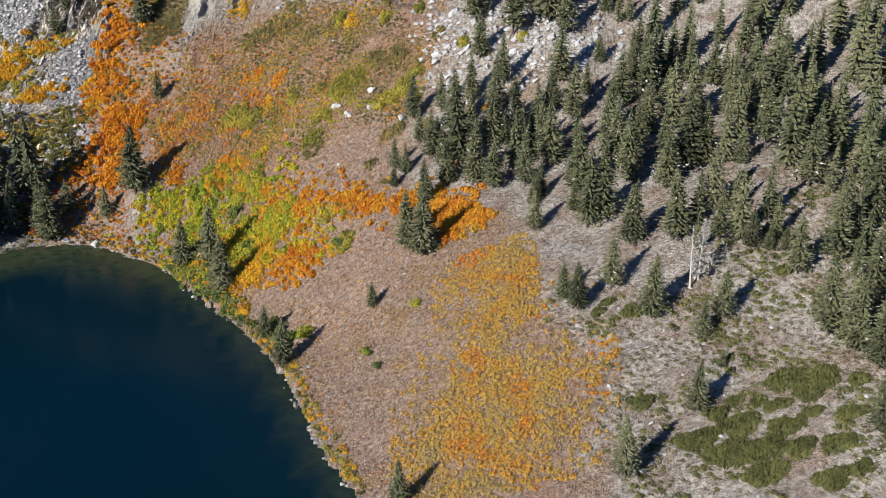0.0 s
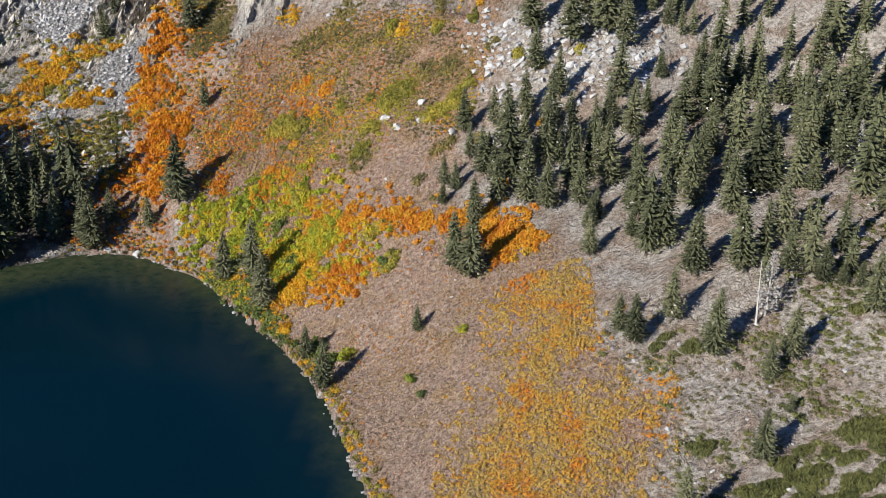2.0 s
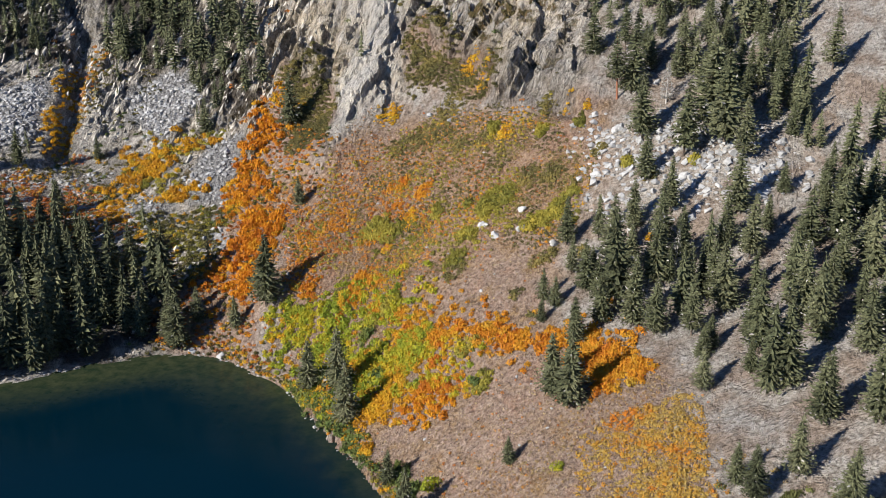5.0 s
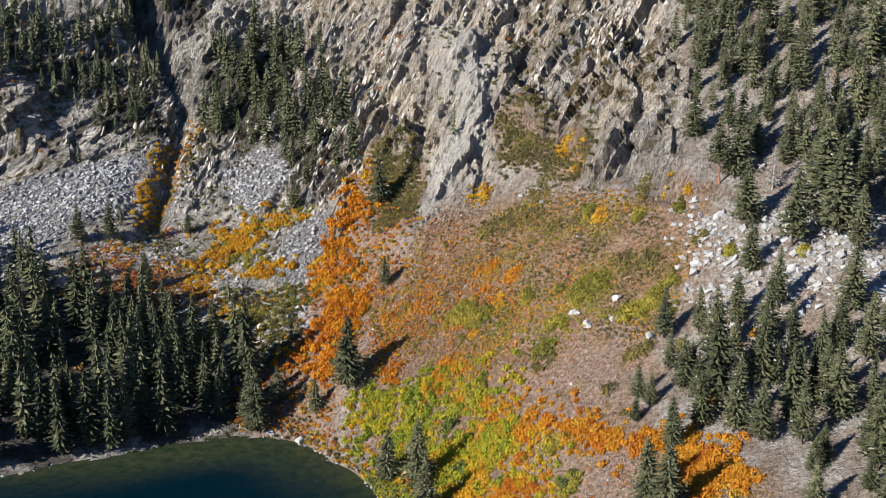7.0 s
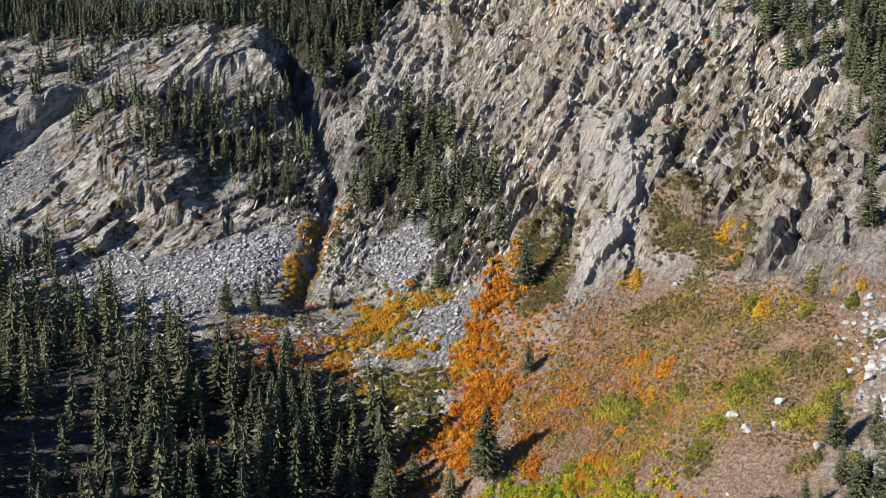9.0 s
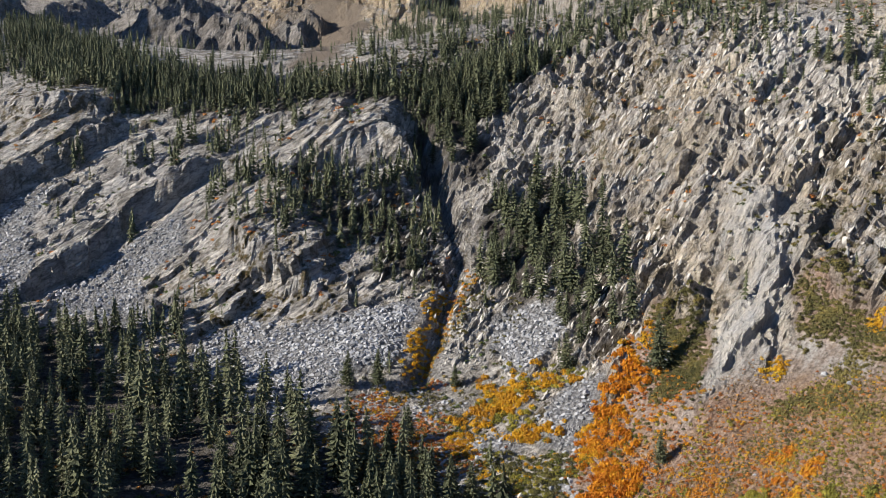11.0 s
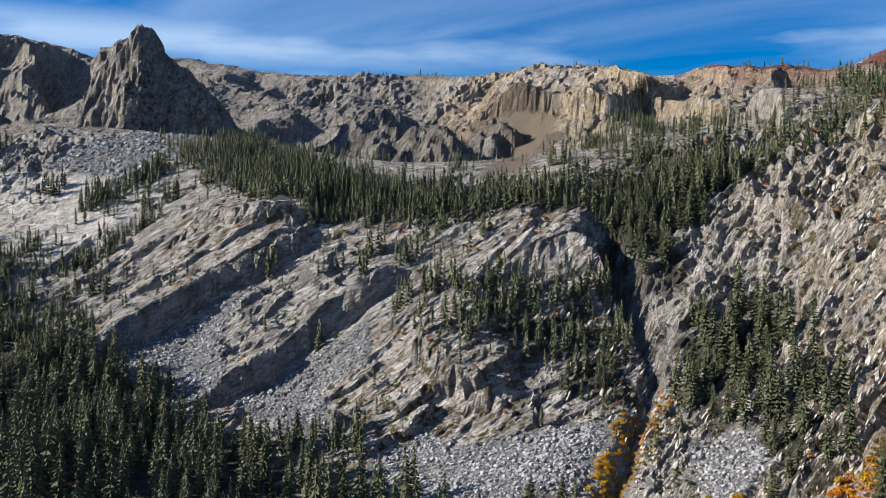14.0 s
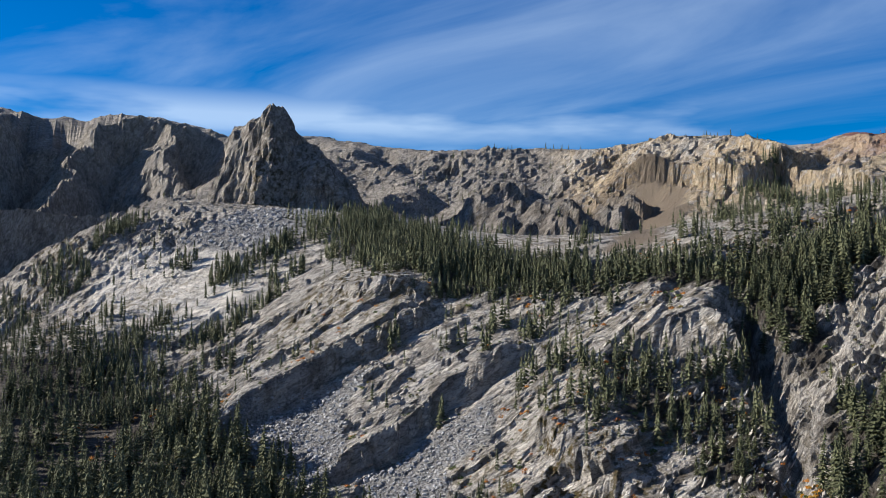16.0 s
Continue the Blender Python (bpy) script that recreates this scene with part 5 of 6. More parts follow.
def gathered(name, shapes, x, y, size, mat, label, category, sink=0.0, tall=None, seed=0, lean=0.0, drop=None, slant=(0.0, 0.0)):
    """Many small shapes joined into one mesh: they stand on the ground at x, y with the given sizes."""
    rng = np.random.default_rng(seed)
    n = len(x)
    if n == 0:
        return None
    z = height_at(x, y) - sink * np.asarray(size)
    if drop is not None:
        keep = z > drop
        x, y, z, size = x[keep], y[keep], z[keep], np.asarray(size)[keep]
        tall = None if tall is None else np.asarray(tall)[keep]
        n = len(x)
    turn = rng.uniform(0, 6.283, n)
    tall = np.asarray(size) if tall is None else np.asarray(tall)
    tx, ty = rng.normal(slant[0], lean, n), rng.normal(slant[1], lean, n)
    which = rng.integers(0, len(shapes), n)
    vs, fs, tones, start = [], [], [], 0
    shade = rng.normal(0, 0.09, n)
    for k, (v, f) in enumerate(shapes):
        pick = which == k
        m = int(pick.sum())
        if not m:
            continue
        c, s = np.cos(turn[pick])[:, None], np.sin(turn[pick])[:, None]
        w, h = np.asarray(size)[pick][:, None], tall[pick][:, None]
        px = (v[None, :, 0] * c - v[None, :, 1] * s) * w + v[None, :, 2] * h * tx[pick][:, None] + x[pick][:, None]
        py = (v[None, :, 0] * s + v[None, :, 1] * c) * w + v[None, :, 2] * h * ty[pick][:, None] + y[pick][:, None]
        pz = v[None, :, 2] * h + z[pick][:, None]
        vs.append(np.stack([px, py, pz], -1).reshape(-1, 3))
        fs.append((f[None] + (np.arange(m) * len(v))[:, None, None] + start).reshape(-1, 3))
        tones.append(np.repeat(shade[pick], len(v)))
        start += m * len(v)
    me = mesh_from(name, np.concatenate(vs), np.concatenate(fs), mat)
    me.attributes.new("tone", "FLOAT", "POINT").data.foreach_set("value", np.concatenate(tones).astype(np.float32))
    return tagged(new(name, me), label, category, kind="stuff")


def strewn(outline, spacing, seed, edge=0.0, patch=None, feather=2.2):
    """Random places inside an outline, no nearer than the spacing. patch: (size, share) leaves gaps of that size."""
    rng = np.random.default_rng(seed)
    pts = np.array(outline, float)
    lo, hi = pts.min(0), pts.max(0)
    gx, gy = np.meshgrid(np.arange(lo[0], hi[0], spacing), np.arange(lo[1], hi[1], spacing))
    x = gx.ravel() + rng.uniform(-0.48, 0.48, gx.size) * spacing
    y = gy.ravel() + rng.uniform(-0.48, 0.48, gx.size) * spacing
    keep = inside(x, y, outline) + 7 * fractal(x, y, 11, 200 + seed, 2) + rng.normal(0, feather, x.size) > edge
    if patch:
        keep &= fractal(x, y, patch[0], 300 + seed, 3) + 0.5 + rng.normal(0, 0.11, x.size) < patch[1]
    order = rng.permutation(int(keep.sum()))
    return x[keep][order], y[keep][order]


# ---- pines that stand singly ----
def pine_model(seed, bark, bare, spread, ragged):
    tv, tf, cv, cf, solid = conifer(seed, 20, 12, 480, bare, spread * 1.25, ragged, 0.05)
    root = new("pine_tree")
    root.empty_display_size = 0.1
    for name, v, f, mat in (("trunk", tv, tf, bark), ("crown", cv, cf, NEEDLES)):
        me = mesh_from(name, v, f, mat)
        if name == "crown":
            # some boughs are bare and grey
            me.materials.append(GREY_TWIGS)
            pale = np.repeat(np.random.default_rng(seed + 900).random(len(f) // 2) < 0.07, 2)
            pale[:solid] = False
            me.polygons.foreach_set("material_index", pale.astype(np.int32))
        ob = new(name, me)
        ob.parent = root
    return root


def snag_model(seed):
    """A dead pine, bleached, with broken limbs."""
    rng = np.random.default_rng(seed)
    tv, tf, *_ = conifer(seed, 3, 3, 2)
    root = new("dead_tree")
    root.empty_display_size = 0.1
    trunk = new("trunk", mesh_from("trunk", tv * (1.1, 1.1, 1), tf, BLEACHED))
    trunk.parent = root
    for k in range(46):
        h, a = rng.uniform(0.25, 0.96), rng.uniform(0, 6.28)
        ln = 0.13 * (1.05 - h) ** 0.7 * rng.uniform(0.5, 1.2)
        d, s = np.array((math.cos(a), math.sin(a), rng.uniform(-0.5, 0.1))), np.array((-math.sin(a), math.cos(a), 0))
        p, r = np.array((0, 0, h)), 0.0035
        v = [p + s * r, p - s * r, p + np.array((0, 0, r * 1.7)), p + d * ln]
        limb = new("limb", mesh_from("limb", v, [(0, 1, 3), (1, 2, 3), (2, 0, 3)], BLEACHED))
        limb.parent = trunk
    return root


def grey_model(seed):
    """A dead pine that still carries its fine grey twigs."""
    tv, tf, cv, cf, solid = conifer(seed, 3, 3, 700, 0.12, 0.16, 0.6, 0.055)
    cf = cf[solid:]
    root = new("dead_tree")
    root.empty_display_size = 0.1
    for name, v, f in (("trunk", tv * (1.2, 1.2, 1), tf), ("crown", cv, cf)):
        ob = new(name, mesh_from(name, v, f, BLEACHED if name == "trunk" else GREY_TWIGS))
        ob.parent = root
    return root


def leafy_model(seed, tone, stems=3):
    """A small broad-leaved tree: a few leaning stems under a loose crown."""
    rng = np.random.default_rng(seed)
    root = new("aspen")
    root.empty_display_size = 0.1
    for k in range(stems):
        a = 6.28 * k / stems + rng.uniform(-0.4, 0.4)
        top = np.array((math.cos(a) * 0.35, math.sin(a) * 0.35, 0.8))
        v, f, sides = [], [], 5
        for q, r in ((0.0, 0.045), (0.5, 0.032), (1.0, 0.012)):
            for s in range(sides):
                t = 6.283 * s / sides
                v.append(top * q + np.array((math.cos(t) * r, math.sin(t) * r, 0)))
        for q in range(2):
            for s in range(sides):
                i, j = q * sides + s, q * sides + (s + 1) % sides
                f += [(i, j, j + sides), (i, j + sides, i + sides)]
        ob = new("stem", mesh_from("stem", v, f, BLEACHED))
        ob.parent = root
    v, f = thicket(seed, 240, 0.8, 0.17)
    ob = new("crown", mesh_from("crown", v * (1, 1, 1.15) + (0, 0, 0.25), f, LEAVES[tone]))
    ob.parent = root
    return root


MODELS = [pine_model(11, BARK, 0.10, 0.20, 0.35), pine_model(12, BARK, 0.06, 0.21, 0.40), pine_model(13, BARK, 0.14, 0.18, 0.5), pine_model(14, BARK, 0.05, 0.20, 0.4), pine_model(15, BARK, 0.2, 0.19, 0.62)]
RED_PINE = pine_model(16, RED_BARK, 0.34, 0.15, 0.5)
SNAG = snag_model(21)
PINE_LABELS = {
    "meadow": ("dark green pine standing on the autumn brush slope", "pines by the meadow"),
    "slope": ("green pine with a pale trunk on the open granite slope", "pines on the open slope"),
    "rubble": ("tall grey-green pine among pale boulders", "pines among the boulders"),
    "upper": ("dense green pine in the forest above the boulders", "pines of the upper forest"),
    "inlet": ("dark green pine near the lake's inlet bank", "pines round the inlet"),
}
rng_trees = np.random.default_rng(5)


def plant(model, x, y, tall, label, group, category="pine tree", width=1.0):
    m = pose(x, y, float(height_at(x, y)[0]) - 0.25, rng_trees.uniform(-2, 2), rng_trees.uniform(-2, 2), rng_trees.uniform(0, 360)) @ Matrix.Diagonal((tall * width, tall * width, tall, 1))
    return tagged(copy_thing(model, m), label, category, group)


taken = []
for places, key in ((PINES_BY_THE_MEADOW, "meadow"), (PINES_ON_THE_SLOPE, "slope"), (PINES_UNDER_THE_ROCKS, "slope"), (PINES_ALONG_THE_RUBBLE, "rubble"), (PINES_ROUND_THE_INLET, "inlet")):
    for n, (x, y, tall) in enumerate(places):
        if taken and min(math.hypot(x - a, y - b) for a, b in taken) < 3.4:
            continue
        first_red = key == "rubble" and n == 0
        model = RED_PINE if first_red else MODELS[n % 4 if tall > 12 else 3]
        label = "tall pine with a bare red trunk at the cliff's foot" if first_red else PINE_LABELS[key][0]
        plant(model, x, y, tall * 1.04, label, PINE_LABELS[key][1], width=1.12 if tall > 11 else 1.25)
        taken.append((x, y))
taken = np.array(taken)
for x, y, tall in ((68.0, 252.0, 19.0), (-14.0, 352.0, 9.0)):
    plant(SNAG, x, y, tall, "bleached dead pine without needles", "dead pines", "dead tree", 1.2)
for x, y, turn in ((12.6, 348.2, 130.0), (38.8, 338.3, 75.0)):
    m = pose(x, y, float(height_at(x, y)[0]) + 0.4, 0, 84, turn) @ Matrix.Diagonal((15.0, 15.0, 13.0, 1))
    tagged(copy_thing(SNAG, m), "bleached fallen pine lying on the slope", "dead tree", "fallen pines")
for outline, spacing, share, key, seed in ((WOOD_UPPER_SLOPE, 9.5, 0.8, "upper", 31), (WOOD_MID_SLOPE, 10.5, 0.55, "rubble", 32)):
    xs, ys = strewn(outline, spacing, seed, 0.0, (26, share))
    for x, y in list(zip(xs, ys))[:115]:
        if np.hypot(*(taken - (x, y)).T).min() < 5.0:
            continue
        plant(MODELS[rng_trees.integers(0, 5)], x, y, rng_trees.uniform(13, 24), *PINE_LABELS[key])
GREY = grey_model(22)
for x, y, tall in ((70.5, 254.0, 19.0), (24.0, 352.0, 15.0), (60.0, 330.0, 15.0), (104.0, 300.0, 16.0), (22.0, 425.0, 16.0), (40.0, 455.0, 17.0), (70.0, 480.0, 16.0), (-228.0, 392.0, 17.0)):
    plant(GREY, x, y, tall, "grey dead pine bristling with bare twigs", "dead pines", "dead tree", 1.1)
ASPENS = {tone: leafy_model(70 + k, tone) for k, tone in enumerate(("lime", "willow", "gold"))}
for (x, y), size, tone in zip(LONE_ASPENS, (3.4, 2.2, 2.0, 2.6, 2.4, 2.3, 2.2), ("lime", "lime", "willow", "willow", "gold", "lime", "lime")):
    plant(ASPENS[tone], x, y, size, {"lime": "lime green young aspen on the brush slope", "willow": "green willow bush on the brush slope", "gold": "yellow young aspen near the water"}[tone], "lone aspens", "aspen")
for root in MODELS + [RED_PINE, SNAG, GREY] + list(ASPENS.values()):
    for ob in (*root.children_recursive, root):
        bpy.data.objects.remove(ob)

# ---- forests ----
WOOD_SHAPES = []
for k in range(6):
    tv, tf, cv, cf, _ = conifer(40 + k, 14, 9, 80, 0.05, 0.205, 0.45, 0.06)
    WOOD_SHAPES.append((np.r_[cv, tv], np.r_[cf, tf + len(cv)]))
LUSH_SHAPES = []
for k in range(6):
    tv, tf, cv, cf, _ = conifer(50 + k, 15, 10, 100, 0.07, 0.22, 0.45, 0.055)
    LUSH_SHAPES.append((np.r_[cv, tv], np.r_[cf, tf + len(cv)]))
LEAN_SHAPES = []
for k in range(6):
    tv, tf, cv, cf, _ = conifer(60 + k, 8, 5, 14, 0.05, 0.195, 0.45, 0.09)
    LEAN_SHAPES.append((cv, cf))


def wood(outline, spacing, low, high, seed, label, share=0.9, patch=22, shapes=None, name="pine_forest", needles=None):
    x, y = strewn(outline, spacing, seed, 0.0, (patch, share))
    tall = np.random.default_rng(seed).uniform(low, high, len(x)) * np.clip(1 + 0.5 * fractal(x, y, 30, 400 + seed, 2), 0.6, 1.3)
    gathered(name, shapes or WOOD_SHAPES, x, y, tall, needles or SHADED_NEEDLES, label, "forest", 0.02, seed=seed, lean=0.02, drop=0.3)


wood(WOOD_UPPER_SLOPE, 12.5, 12, 24, 33, "dense green pine forest on the upper slope", 0.8, needles=NEEDLES)
wood(WOOD_INLET, 9.4, 19, 33, 42, "dark pine forest crowding the lake's inlet", 0.80, 24, LUSH_SHAPES)
wood(WOOD_RIDGE_TOP, 9.2, 10, 19, 48, "pine forest over the ridge top", 0.72, 25, LEAN_SHAPES)
wood(WOOD_CLIFF_TOP, 9.0, 12, 24, 49, "pine forest above the pale cliffs", 0.85, 20, needles=NEEDLES)
wood(WOOD_EAST, 12.0, 15, 28, 43, "dense grey-green pine forest on the eastern slope", 0.75, 18, LUSH_SHAPES, needles=NEEDLES)
wood(WOOD_EAST_MID, 12.5, 14, 26, 53, "grey-green pines scattered over the eastern slope", 0.7, 22, LUSH_SHAPES, needles=NEEDLES)
wood(WOOD_EAST_LOW, 13, 13, 24, 44, "grey-green pines between the boulders and the meadow", 0.62, 18, LUSH_SHAPES, needles=NEEDLES)
wood(WOOD_EAST_RIM, 12.0, 14, 24, 45, "grey-green pines at the slope's eastern rim", 0.75, 18, LUSH_SHAPES, needles=NEEDLES)
wood(WOOD_WEST_LOW, 10.5, 15, 27, 46, "dark pine forest on the low western ground", 0.68, 40)
wood(WOOD_BENCH_RIM, 7.8, 10, 18, 47, "pine forest along the bench above the cliffs", 0.85, 25, LEAN_SHAPES)
wood(WOOD_LAKE_SIDE, 11.0, 19, 32, 34, "dense dark pine forest on the lake's far bank", 0.8, 30)
wood(WOOD_GULLY_EAST, 7.8, 17, 29, 35, "dark clump of pines beside the gully", 0.9, shapes=LUSH_SHAPES)
wood(WOOD_GULLY_WEST, 9.0, 10, 18, 36, "scattered pines on the ledges beside the gully", 0.7)
wood(WOOD_BENCH, 5.8, 11, 19, 37, "pine forest on the bench under the crest", 0.95, shapes=LEAN_SHAPES)
wood(WOOD_RIDGE_BACK, 10.5, 9, 17, 38, "pine forest climbing behind the ridge", 0.6, shapes=LEAN_SHAPES)
wood(WOOD_FAR_WEST, 7.6, 9, 18, 39, "pines scattered over the far granite slope", 0.78, 40, shapes=LEAN_SHAPES)
wood(WOOD_NOTCH, 6.4, 15, 26, 57, "dark dense pines filling the notch above the gully", 0.95, 20)
wood(WOOD_CLIFF, 10.0, 7, 14, 40, "pines rooted in the cliff's ledges", 0.55, shapes=LEAN_SHAPES)
wood(WOOD_CREST_FOOT, 15.0, 8, 15, 41, "dark pines at the foot of the crest", 0.65, 60, shapes=LEAN_SHAPES)


def groves(spots, seed):
    """Small stands of pines on the ledges: (x, y, radius)."""
    rng = np.random.default_rng(seed)
    xs, ys = [], []
    for x, y, r in spots:
        n = int(0.085 * r * r) + 4
        a, d = rng.uniform(0, 6.283, n), r * np.sqrt(rng.random(n)) * rng.uniform(0.7, 1.3, n)
        xs.append(x + np.cos(a) * d)
        ys.append(y + np.sin(a) * d)
    x, y = np.concatenate(xs), np.concatenate(ys)
    gathered("pine_forest", LEAN_SHAPES, x, y, rng.uniform(9, 20, len(x)), SHADED_NEEDLES, "dark pines standing in groups on granite ledges", "forest", 0.02, seed=seed, lean=0.02, drop=0.3)


groves(GROVES, 50)
groves(BENCH_GROVES, 54)
groves(SLOPE_GROVES, 55)
groves(CLIFF_GROVES, 56)


def on_the_rocks(count, seed, near, far, patch, share, steepest):
    """Places on bare rock, in drifts, where it is not too steep."""
    rng = np.random.default_rng(seed)
    b, r = np.radians(rng.uniform(4, 76, count)), np.sqrt(rng.uniform(near ** 2, far ** 2, count))
    x, y = -15 - np.sin(b) * r, 60 + np.cos(b) * r
    z, mask, _ = land(x, y)
    dx, dy = land(x + 2.5, y)[0] - z, land(x, y + 2.5)[0] - z
    keep = (mask["rock"] > 0.6) & (mask["talus"] < 0.2) & (z > 1) & (np.hypot(dx, dy) / 2.5 < steepest)
    keep &= fractal(x, y, patch, 500 + seed, 3) + 0.5 + rng.normal(0, 0.08, count) < share
    return x[keep], y[keep]


x, y = on_the_rocks(9000, 51, 380, 1050, 45, 0.42, 1.1)
gathered("pine_forest", LEAN_SHAPES, x[:800], y[:800], np.random.default_rng(51).uniform(5, 14, len(x[:800])), SHADED_NEEDLES, "small pines rooted all over the granite", "forest", 0.02, seed=51, lean=0.03, drop=0.3)
x, y = on_the_rocks(9000, 52, 1050, 1750, 110, 0.46, 0.9)
gathered("pine_forest", LEAN_SHAPES, x[:500], y[:500], np.random.default_rng(52).uniform(6, 13, len(x[:500])), SHADED_NEEDLES, "dark stunted pines below the crest", "forest", 0.02, seed=52, lean=0.03, drop=0.3)

# ---- brush, thickets and autumn leaves ----
BUSHES = [thicket(80 + k, 105, 0.75, 0.24) for k in range(4)]
SHRUBS = [thicket(99 + k, 36, 0.7, 0.32) for k in range(5)]
MATS = [thicket(95 + k, 40, 0.35, 0.34) for k in range(4)]


def tussock(seed, blades):
    """A dry tuft of radius 1: thin twigs leaning out from the root."""
    rng = np.random.default_rng(seed)
    v, f = [], []
    for k in range(blades):
        a, lean = rng.uniform(0, 6.28), rng.uniform(0.15, 1.0)
        root = np.array((math.cos(a), math.sin(a), 0)) * 0.45 * rng.random()
        tip = root + np.array((math.cos(a) * lean, math.sin(a) * lean, 1.25 - 0.6 * lean))
        t = rng.uniform(0, 6.28)
        s = np.array((math.cos(t), math.sin(t), 0)) * rng.uniform(0.12, 0.24)
        i = len(v)
        v += [root - s, root + s, tip]
        f.append((i, i + 1, i + 2))
    return np.array(v), np.array(f)


TUFTS = [tussock(90 + k, 11) for k in range(5)]


def brush(name, outline, spacing, low, high, tone, label, seed, share=0.95, patch=9, shapes=None, height=1.0, edge=0.0, category="brush", feather=2.2):
    x, y = strewn(outline, spacing, seed, edge, (patch, share), feather)
    size = np.random.default_rng(seed).uniform(low, high, len(x))
    gathered(name, shapes or BUSHES, x, y, size, LEAVES[tone], label, category, 0.1, size * height, seed, drop=0.15)


brush("orange_thicket", ORANGE_GROVE, 2.2, 1.4, 3.0, "orange", "blazing orange aspen thicket below the talus", 101, 0.62, 12, height=1.35, feather=5.0)
brush("golden_thicket", ORANGE_GROVE, 2.4, 1.2, 2.5, "gold", "golden aspens mixed into the orange thicket", 164, 0.42, 10, height=1.3, feather=5.0)
brush("orange_thicket", ORANGE_BELT, 1.7, 1.1, 2.3, "flame", "amber and orange aspen thicket round the twin pines", 102, 0.8, height=1.2, feather=5.0)
brush("orange_thicket", ORANGE_BANK, 2.0, 1.2, 2.2, "orange", "orange aspen bushes above the lake bank", 103, height=1.3)
brush("golden_thicket", GOLD_GROVE, 2.1, 1.4, 2.8, "gold", "golden yellow aspen thicket beside the talus", 104, 0.66, 11, height=1.3, feather=5.0)
brush("lime_thicket", GOLD_GROVE, 2.6, 1.1, 2.3, "sage", "yellow-green aspens among the golden ones", 165, 0.42, 11, height=1.2, feather=5.0)
brush("golden_thicket", GOLD_GROVE_B, 2.2, 1.2, 2.2, "gold", "golden yellow aspen bushes at the talus foot", 105)
brush("golden_thicket", YELLOW_BANK, 2.0, 1.2, 2.2, "gold", "bright yellow bushes above the lake bank", 106)
brush("amber_brush", GOLD_SLOPE, 1.1, 0.4, 0.8, "amber", "amber twigs between the golden brush", 160, 0.9, 8, TUFTS, 0.9, feather=9.0)
brush("amber_brush", GOLD_SLOPE_B, 1.2, 0.4, 0.8, "amber", "amber twigs between the lower golden brush", 161, 0.85, 8, TUFTS, 0.9, feather=11.0)
brush("golden_brush", GOLD_SLOPE, 0.95, 0.7, 1.55, "amber", "golden and orange low brush on the slope", 107, 0.86, 6, SHRUBS, 0.85, feather=7.0)
brush("golden_brush", GOLD_SLOPE_B, 1.0, 0.7, 1.5, "amber", "golden and amber low brush on the lower slope", 108, 0.8, 12, SHRUBS, 0.85, feather=9.0)
brush("lime_thicket", LIME_BANK, 1.8, 1.2, 2.5, "lime", "lime green and yellow aspens above the bank", 109, 0.7, 12, height=1.3, feather=7.0)
brush("golden_thicket", LIME_BANK, 2.6, 1.0, 2.2, "gold", "yellow and orange bushes among the lime green aspens", 128, 0.5, 12, height=1.2, feather=6.0)
brush("lime_thicket", LIME_SPOTS, 3.0, 1.0, 1.9, "sage", "yellow-green willow bushes on the slope", 110, 0.7)
brush("lime_thicket", LIME_SPOTS_B, 3.0, 1.0, 1.9, "sage", "yellow-green willow bushes by the boulders", 111, 0.6)
brush("willow_thicket", SHORE_WILLOWS, 2.2, 1.4, 2.6, "willow", "grey-green willows along the water's edge", 112)
brush("olive_brush", OLIVE_FLAT, 1.9, 1.1, 2.1, "olive", "olive green brush below the talus", 113, 0.66, 12, feather=5.0)
brush("lime_thicket", OLIVE_FLAT, 2.2, 1.0, 2.0, "sage", "yellow-green bushes below the talus", 162, 0.5, 10, feather=5.0)
brush("golden_thicket", OLIVE_FLAT, 2.6, 0.9, 1.8, "gold", "golden bushes below the talus", 163, 0.4, 10, feather=6.0)
brush("olive_brush", OLIVE_SLAB_B, 1.3, 0.9, 1.7, "olive", "olive green brush on the slope under the pine clump", 150)
brush("olive_brush", OLIVE_SLAB, 1.25, 0.9, 1.7, "olive", "olive green brush beside the granite slab", 114)
brush("olive_brush", OLIVE_LEDGE, 1.1, 0.9, 1.7, "olive", "olive and yellow brush on the cliff ledge", 115)
brush("olive_brush", OLIVE_SLOPE, 2.1, 0.7, 1.3, "olive", "olive green brush patches on the slope", 116, 0.62, 14)
brush("rust_brush", RUST_SLOPE, 2.3, 0.7, 1.4, "rust", "rust red low brush on the slope", 117, 0.6)
brush("golden_brush", GOLD_STREAM, 1.6, 1.0, 2.0, "gold", "golden willows along the stream gully", 118)
brush("golden_brush", GOLD_STREAM_B, 1.7, 0.9, 1.8, "amber", "rust and golden willows along the stream gully", 119)
brush("manzanita_mats", MANZANITA, 2.2, 0.5, 1.1, "manzanita", "dark olive manzanita mats on pale soil", 120, 0.22, 10, MATS, 0.4)
brush("olive_brush", LEDGE_BRUSH, 2.8, 0.8, 1.6, "olive", "olive brush on the ledges of the cliff", 129, 0.42, 14)
brush("olive_brush", BANK_BRUSH, 2.2, 0.7, 1.4, "olive", "olive brush along the stony bank", 130, 0.7, 8)
brush("golden_brush", BANK_BRUSH, 4.0, 0.7, 1.5, "gold", "golden bushes along the stony bank", 131, 0.6, 8)
brush("olive_brush", OLIVE_BENCH, 2.4, 0.8, 1.5, "olive", "olive brush below the pine clump", 132, 0.6, 10)
